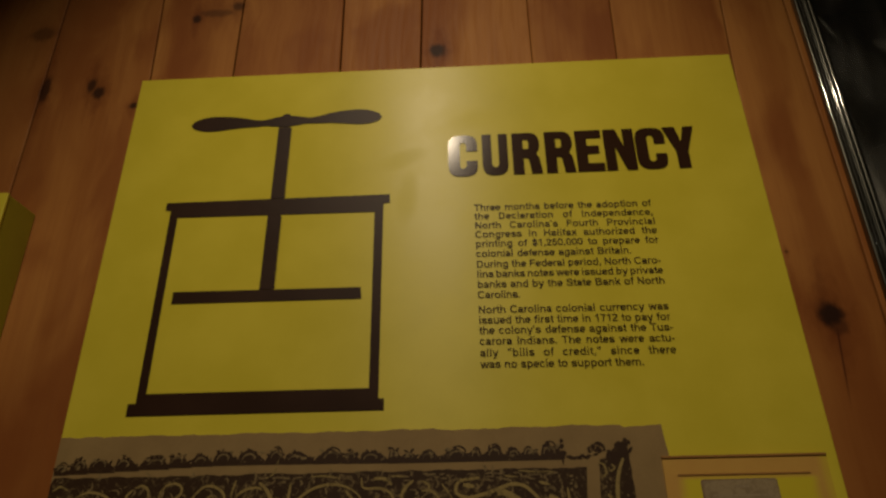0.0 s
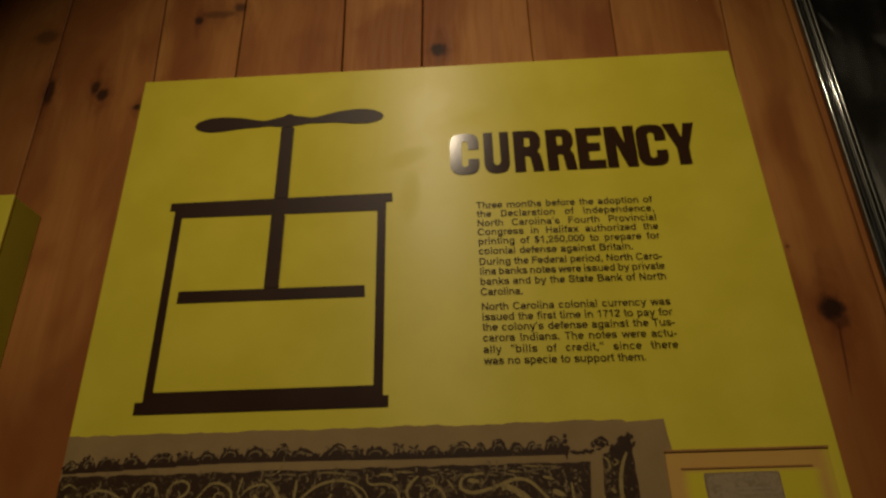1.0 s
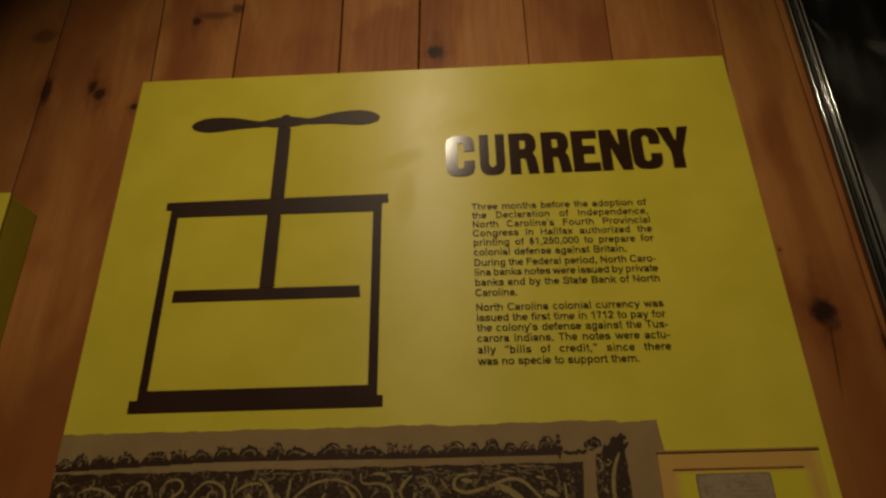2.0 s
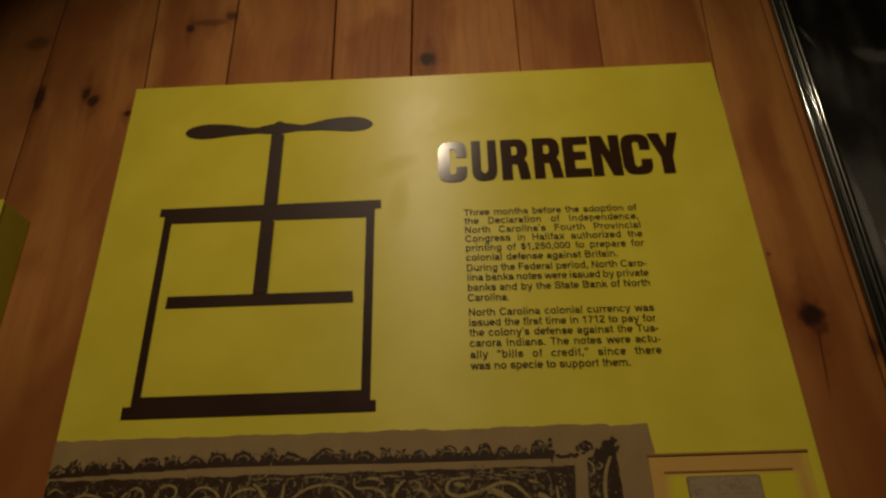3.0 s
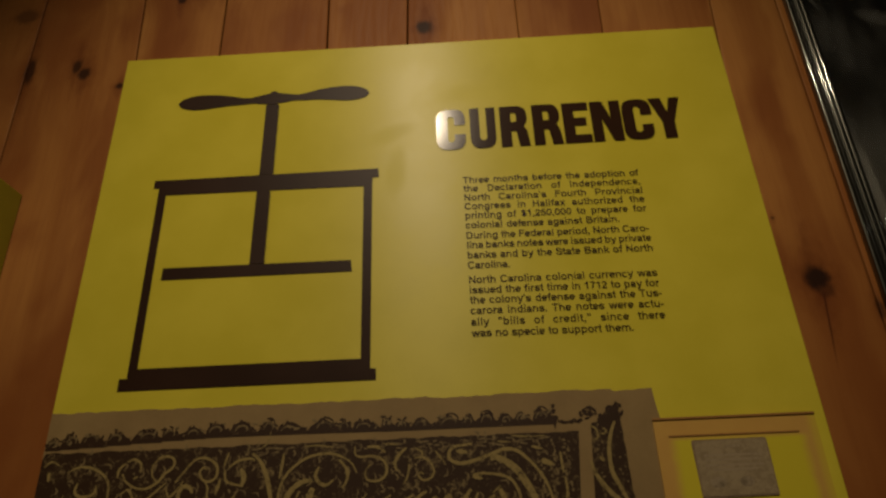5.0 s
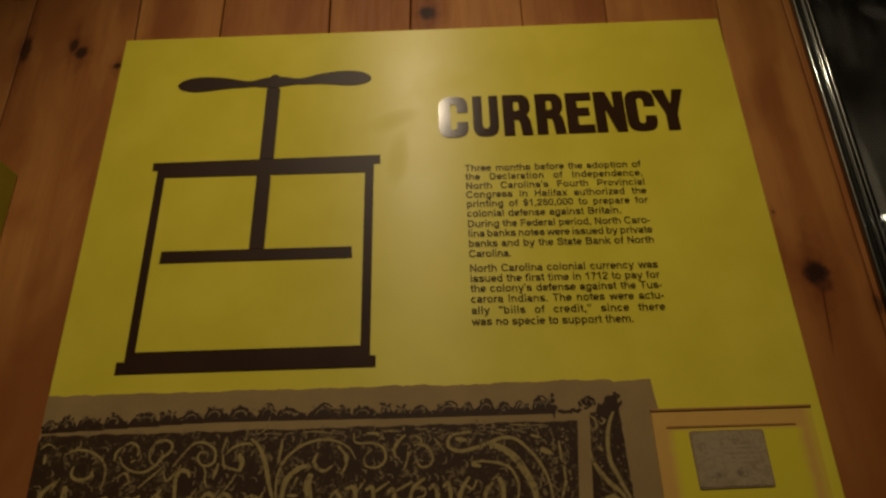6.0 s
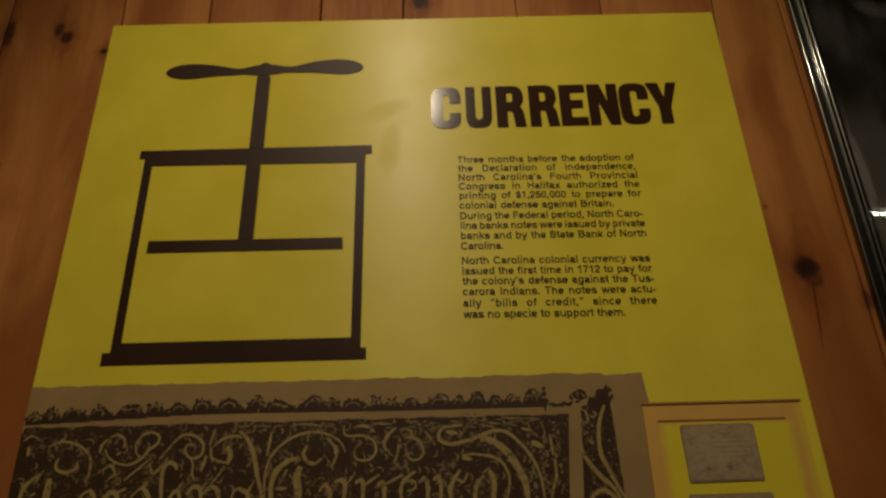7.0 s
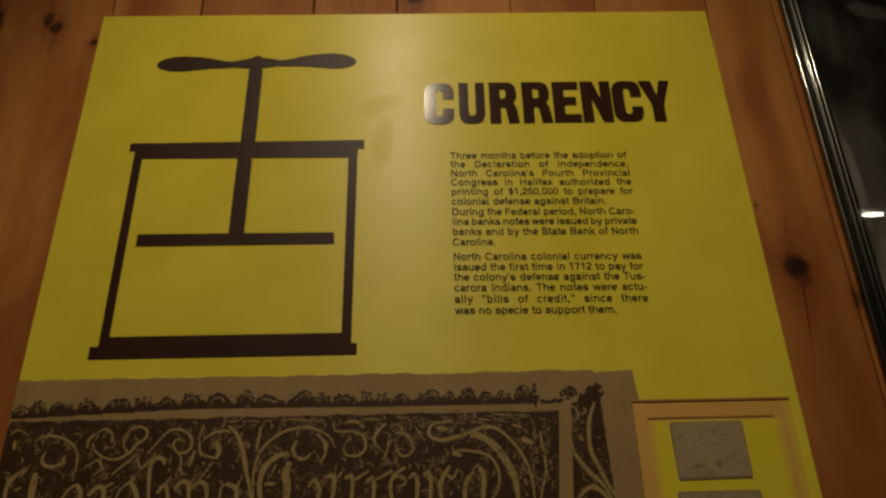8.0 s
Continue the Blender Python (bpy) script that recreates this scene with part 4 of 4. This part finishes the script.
def bills():
    for i, (x0, x1, z0, z1, label) in enumerate(((0.8325, 0.9215, 1.3135, 1.3795, "small faded grey paper bill in the wall case"), (0.830, 0.928, 1.225, 1.2975, "small faded paper bill below another in the wall case"))):
        bm = sheet(bmesh.new(), rounded([(x0, z0, .003), (x1, z0 + .001, .002), (x1 - .001, z1, .004), (x0 - .001, z1 - .001, .004)], 3), -0.0056, 0.0015)
        bill = tagged(mesh_object("paper_bill", bm, BILL), label, "banknote", "bills in the wall case")
        rim = sheet(bmesh.new(), rounded([(x0 - .0014, z0 - .0022, .003), (x1 + .0014, z0 - .001, .003), (x1 + .0006, z1 + .0010, .004), (x0 - .0034, z1 + .0006, .004)], 3), -0.0052, 0.0009)
        part("worn_rim", rim, BILL_RIM, bill, "browned uneven paper rim")
        for z, a, b in ((0.86, 0.42, 0.62), (0.70, 0.1, 0.9), (0.62, 0.12, 0.86), (0.52, 0.1, 0.9), (0.44, 0.2, 0.8)):
            part("print_bar", rect(bmesh.new(), x0 + (x1 - x0) * a, x0 + (x1 - x0) * b, z0 + (z1 - z0) * z, z0 + (z1 - z0) * z + 0.0026, -0.00568, 0.00006), BILL_INK, bill)
        for cx, rr in ((0.23, 0.009), (0.62, 0.008)):
            out = [(x0 + (x1 - x0) * cx + rr * 1.1 * math.cos(a), z0 + 0.016 + rr * 0.75 * math.sin(a)) for a in np.linspace(0, 2 * math.pi, 14, endpoint=False)]
            part("print_seal", sheet(bmesh.new(), out, -0.00568, 0.00006), BILL_SEAL, bill)


def second_panel():
    """The next exhibit, a deep yellow box on the wall."""
    # body in the darkened yellow: shade of the sides painted in
    box_panel = mesh_object("box_panel", boxed(-1.13, -0.1315, -0.053, FRONT - 0.001, 0.88, 1.7995, bevel=0.001), YELLOW_SHADED)
    tagged(box_panel, "deep box-shaped yellow exhibit panel, shade painted into its sides", "exhibit panel")
    part("face", boxed(-1.1315, -0.130, -0.0575, -0.0532, 0.8785, 1.801, bevel=0.0012), YELLOW, box_panel, "yellow painted face board")


def cabinet():
    """Glazed cabinet let into the wall, with a ribbed aluminium frame."""
    x0, x1, z0, z1 = 1.1315, 2.36, 0.52, 2.53
    case = empty("display_cabinet", (1.75, 0.1, z0), "dark glazed display cabinet with ribbed aluminium frame", "display cabinet")

    def rel(bm):
        bmesh.ops.translate(bm, verts=bm.verts[:], vec=-Vector(case.location))
        return bm

    def rail(length, m):
        """A bar with three rounded ribs on its face; runs along z, face to -y."""
        face = [(0.0, 0.011)]
        for mid, wide in ((0.0046, 0.0044), (0.0152, 0.0015), (0.0266, 0.0039)):
            for j in range(11):
                a = math.pi * j / 10
                face.append((mid - wide * math.cos(a), 0.0035 - wide * 0.55 * math.sin(a)))
            # a groove beside each rib
            if mid < 0.02:
                face += [(mid + wide + 0.0003, 0.0085), (0.0132 if mid < 0.01 else 0.0226, 0.0085)]
        face += [(0.0325, 0.006), (0.0325, 0.011)]
        bm = bmesh.new()
        rows = [[bm.verts.new((x, y, z)) for x, y in face] for z in (0.0, length)]
        n = len(face)
        for i in range(n):
            j = (i + 1) % n
            f = bm.faces.new((rows[0][i], rows[0][j], rows[1][j], rows[1][i]))
            f.smooth = 0 < i < n - 3
        for row in (rows[0][::-1], rows[1]):
            bm.faces.new([bm.verts.new(v.co) for v in row])
        bmesh.ops.recalc_face_normals(bm, faces=bm.faces[:])
        bm.transform(m)
        return rel(bm)
    part("frame_rail", rail(z1 - z0, pose(x0 - 0.008, 0, z0, 0, 0.4, 0)), METAL, case, "ribbed bright aluminium rail")
    part("frame_rail", rail(z1 - z0, pose(x1, 0, z1, 0, 180, 0)), METAL, case)
    part("frame_rail", rail(x1 - x0 - 0.067, pose(x0 + 0.0335, 0, z1, 0, 90, 0)), METAL, case)
    part("frame_rail", rail(x1 - x0 - 0.067, pose(x1 - 0.0335, 0, z0, 0, -90, 0)), METAL, case)
    pane = part("glass_pane", rel(boxed(x0 + 0.0315, x1 - 0.0315, 0.0068, 0.0108, z0 + 0.0315, z1 - 0.0315)), GLASS, case, "dark reflecting glass pane")
    pane.visible_shadow = False
    bm = bmesh.new()
    a, b, c, d = 1.150, 2.344, 0.533, 2.517
    box(bm, a, b, 0.40, 0.42, c, d)
    box(bm, a, a + 0.012, 0.014, 0.40, c, d)
    box(bm, b - 0.012, b, 0.014, 0.40, c, d)
    box(bm, a + 0.012, b - 0.012, 0.014, 0.40, c, c + 0.012)
    box(bm, a + 0.012, b - 0.012, 0.014, 0.40, d - 0.012, d)
    part("lining", rel(bm), FELT, case, "dark grey-brown cloth lining")


def spotlight():
    """The lamp on the ceiling that lights the panel."""
    lamp = empty("ceiling_spotlight", (SPOT_AT[0], SPOT_AT[1] - 0.05, CEIL), "black ceiling spotlight aimed at the yellow panel", "spotlight")
    turn = look(SPOT_AT, SPOT_TO)

    def rel(bm):
        bmesh.ops.translate(bm, verts=bm.verts[:], vec=-Vector(lamp.location))
        return bm
    bm = bmesh.new()
    ring = []
    for rr, d in ((0.060, 0.0), (0.062, 0.004), (0.062, 0.09), (0.045, 0.13), (0.0, 0.132), (0.0, 0.118), (0.045, 0.10), (0.056, 0.02)):
        ring.append([bm.verts.new((rr * 1.3 * math.cos(a), rr * 1.3 * math.sin(a), d)) for a in np.linspace(0, 2 * math.pi, 24, endpoint=False)])
    for k in range(len(ring)):
        p, q = ring[k], ring[(k + 1) % len(ring)]
        for i in range(24):
            j = (i + 1) % 24
            bm.faces.new((p[i], p[j], q[j], q[i]))
    bmesh.ops.remove_doubles(bm, verts=bm.verts[:], dist=1e-5)
    bm.transform(turn)
    part("housing", rel(bm), BLACK_METAL, lamp)
    part("stem", rel(boxed(SPOT_AT[0] - 0.01, SPOT_AT[0] + 0.01, SPOT_AT[1] - 0.06, SPOT_AT[1] - 0.04, SPOT_AT[2] + 0.105, CEIL)), BLACK_METAL, lamp)


def tube_lamp():
    """A short fitting with two white tubes end to end, hung on a stem."""
    lamp = empty("ceiling_tube_lamp", (3.088, -2.525, CEIL), "short hanging fitting with two bare white tubes", "ceiling lamp")
    drop = 2.92 - CEIL
    part("stem", boxed(-0.008, 0.008, -0.008, 0.008, drop, 0.0, bevel=0.002), BLACK_METAL, lamp)
    part("base", boxed(-0.10, 0.10, -0.03, 0.03, drop - 0.022, drop, bevel=0.004), BLACK_METAL, lamp)
    for x in (-0.045, 0.045):
        bm = bmesh.new()
        bmesh.ops.create_cone(bm, cap_ends=True, segments=16, radius1=0.012, radius2=0.012, depth=0.082)
        bm.transform(pose(x, 0, drop - 0.041, 0, 90, 0))
        part("tube", bm, TUBE, lamp, "glowing white tube", smooth=True)
    part("socket", boxed(-0.004, 0.004, -0.008, 0.008, drop - 0.048, drop - 0.023, bevel=0.001), BLACK_METAL, lamp)


room()
north = boarded_wall()
exhibit_panel()
wall_case()
bills()
second_panel()
cabinet()
spotlight()
tube_lamp()
boards(north)
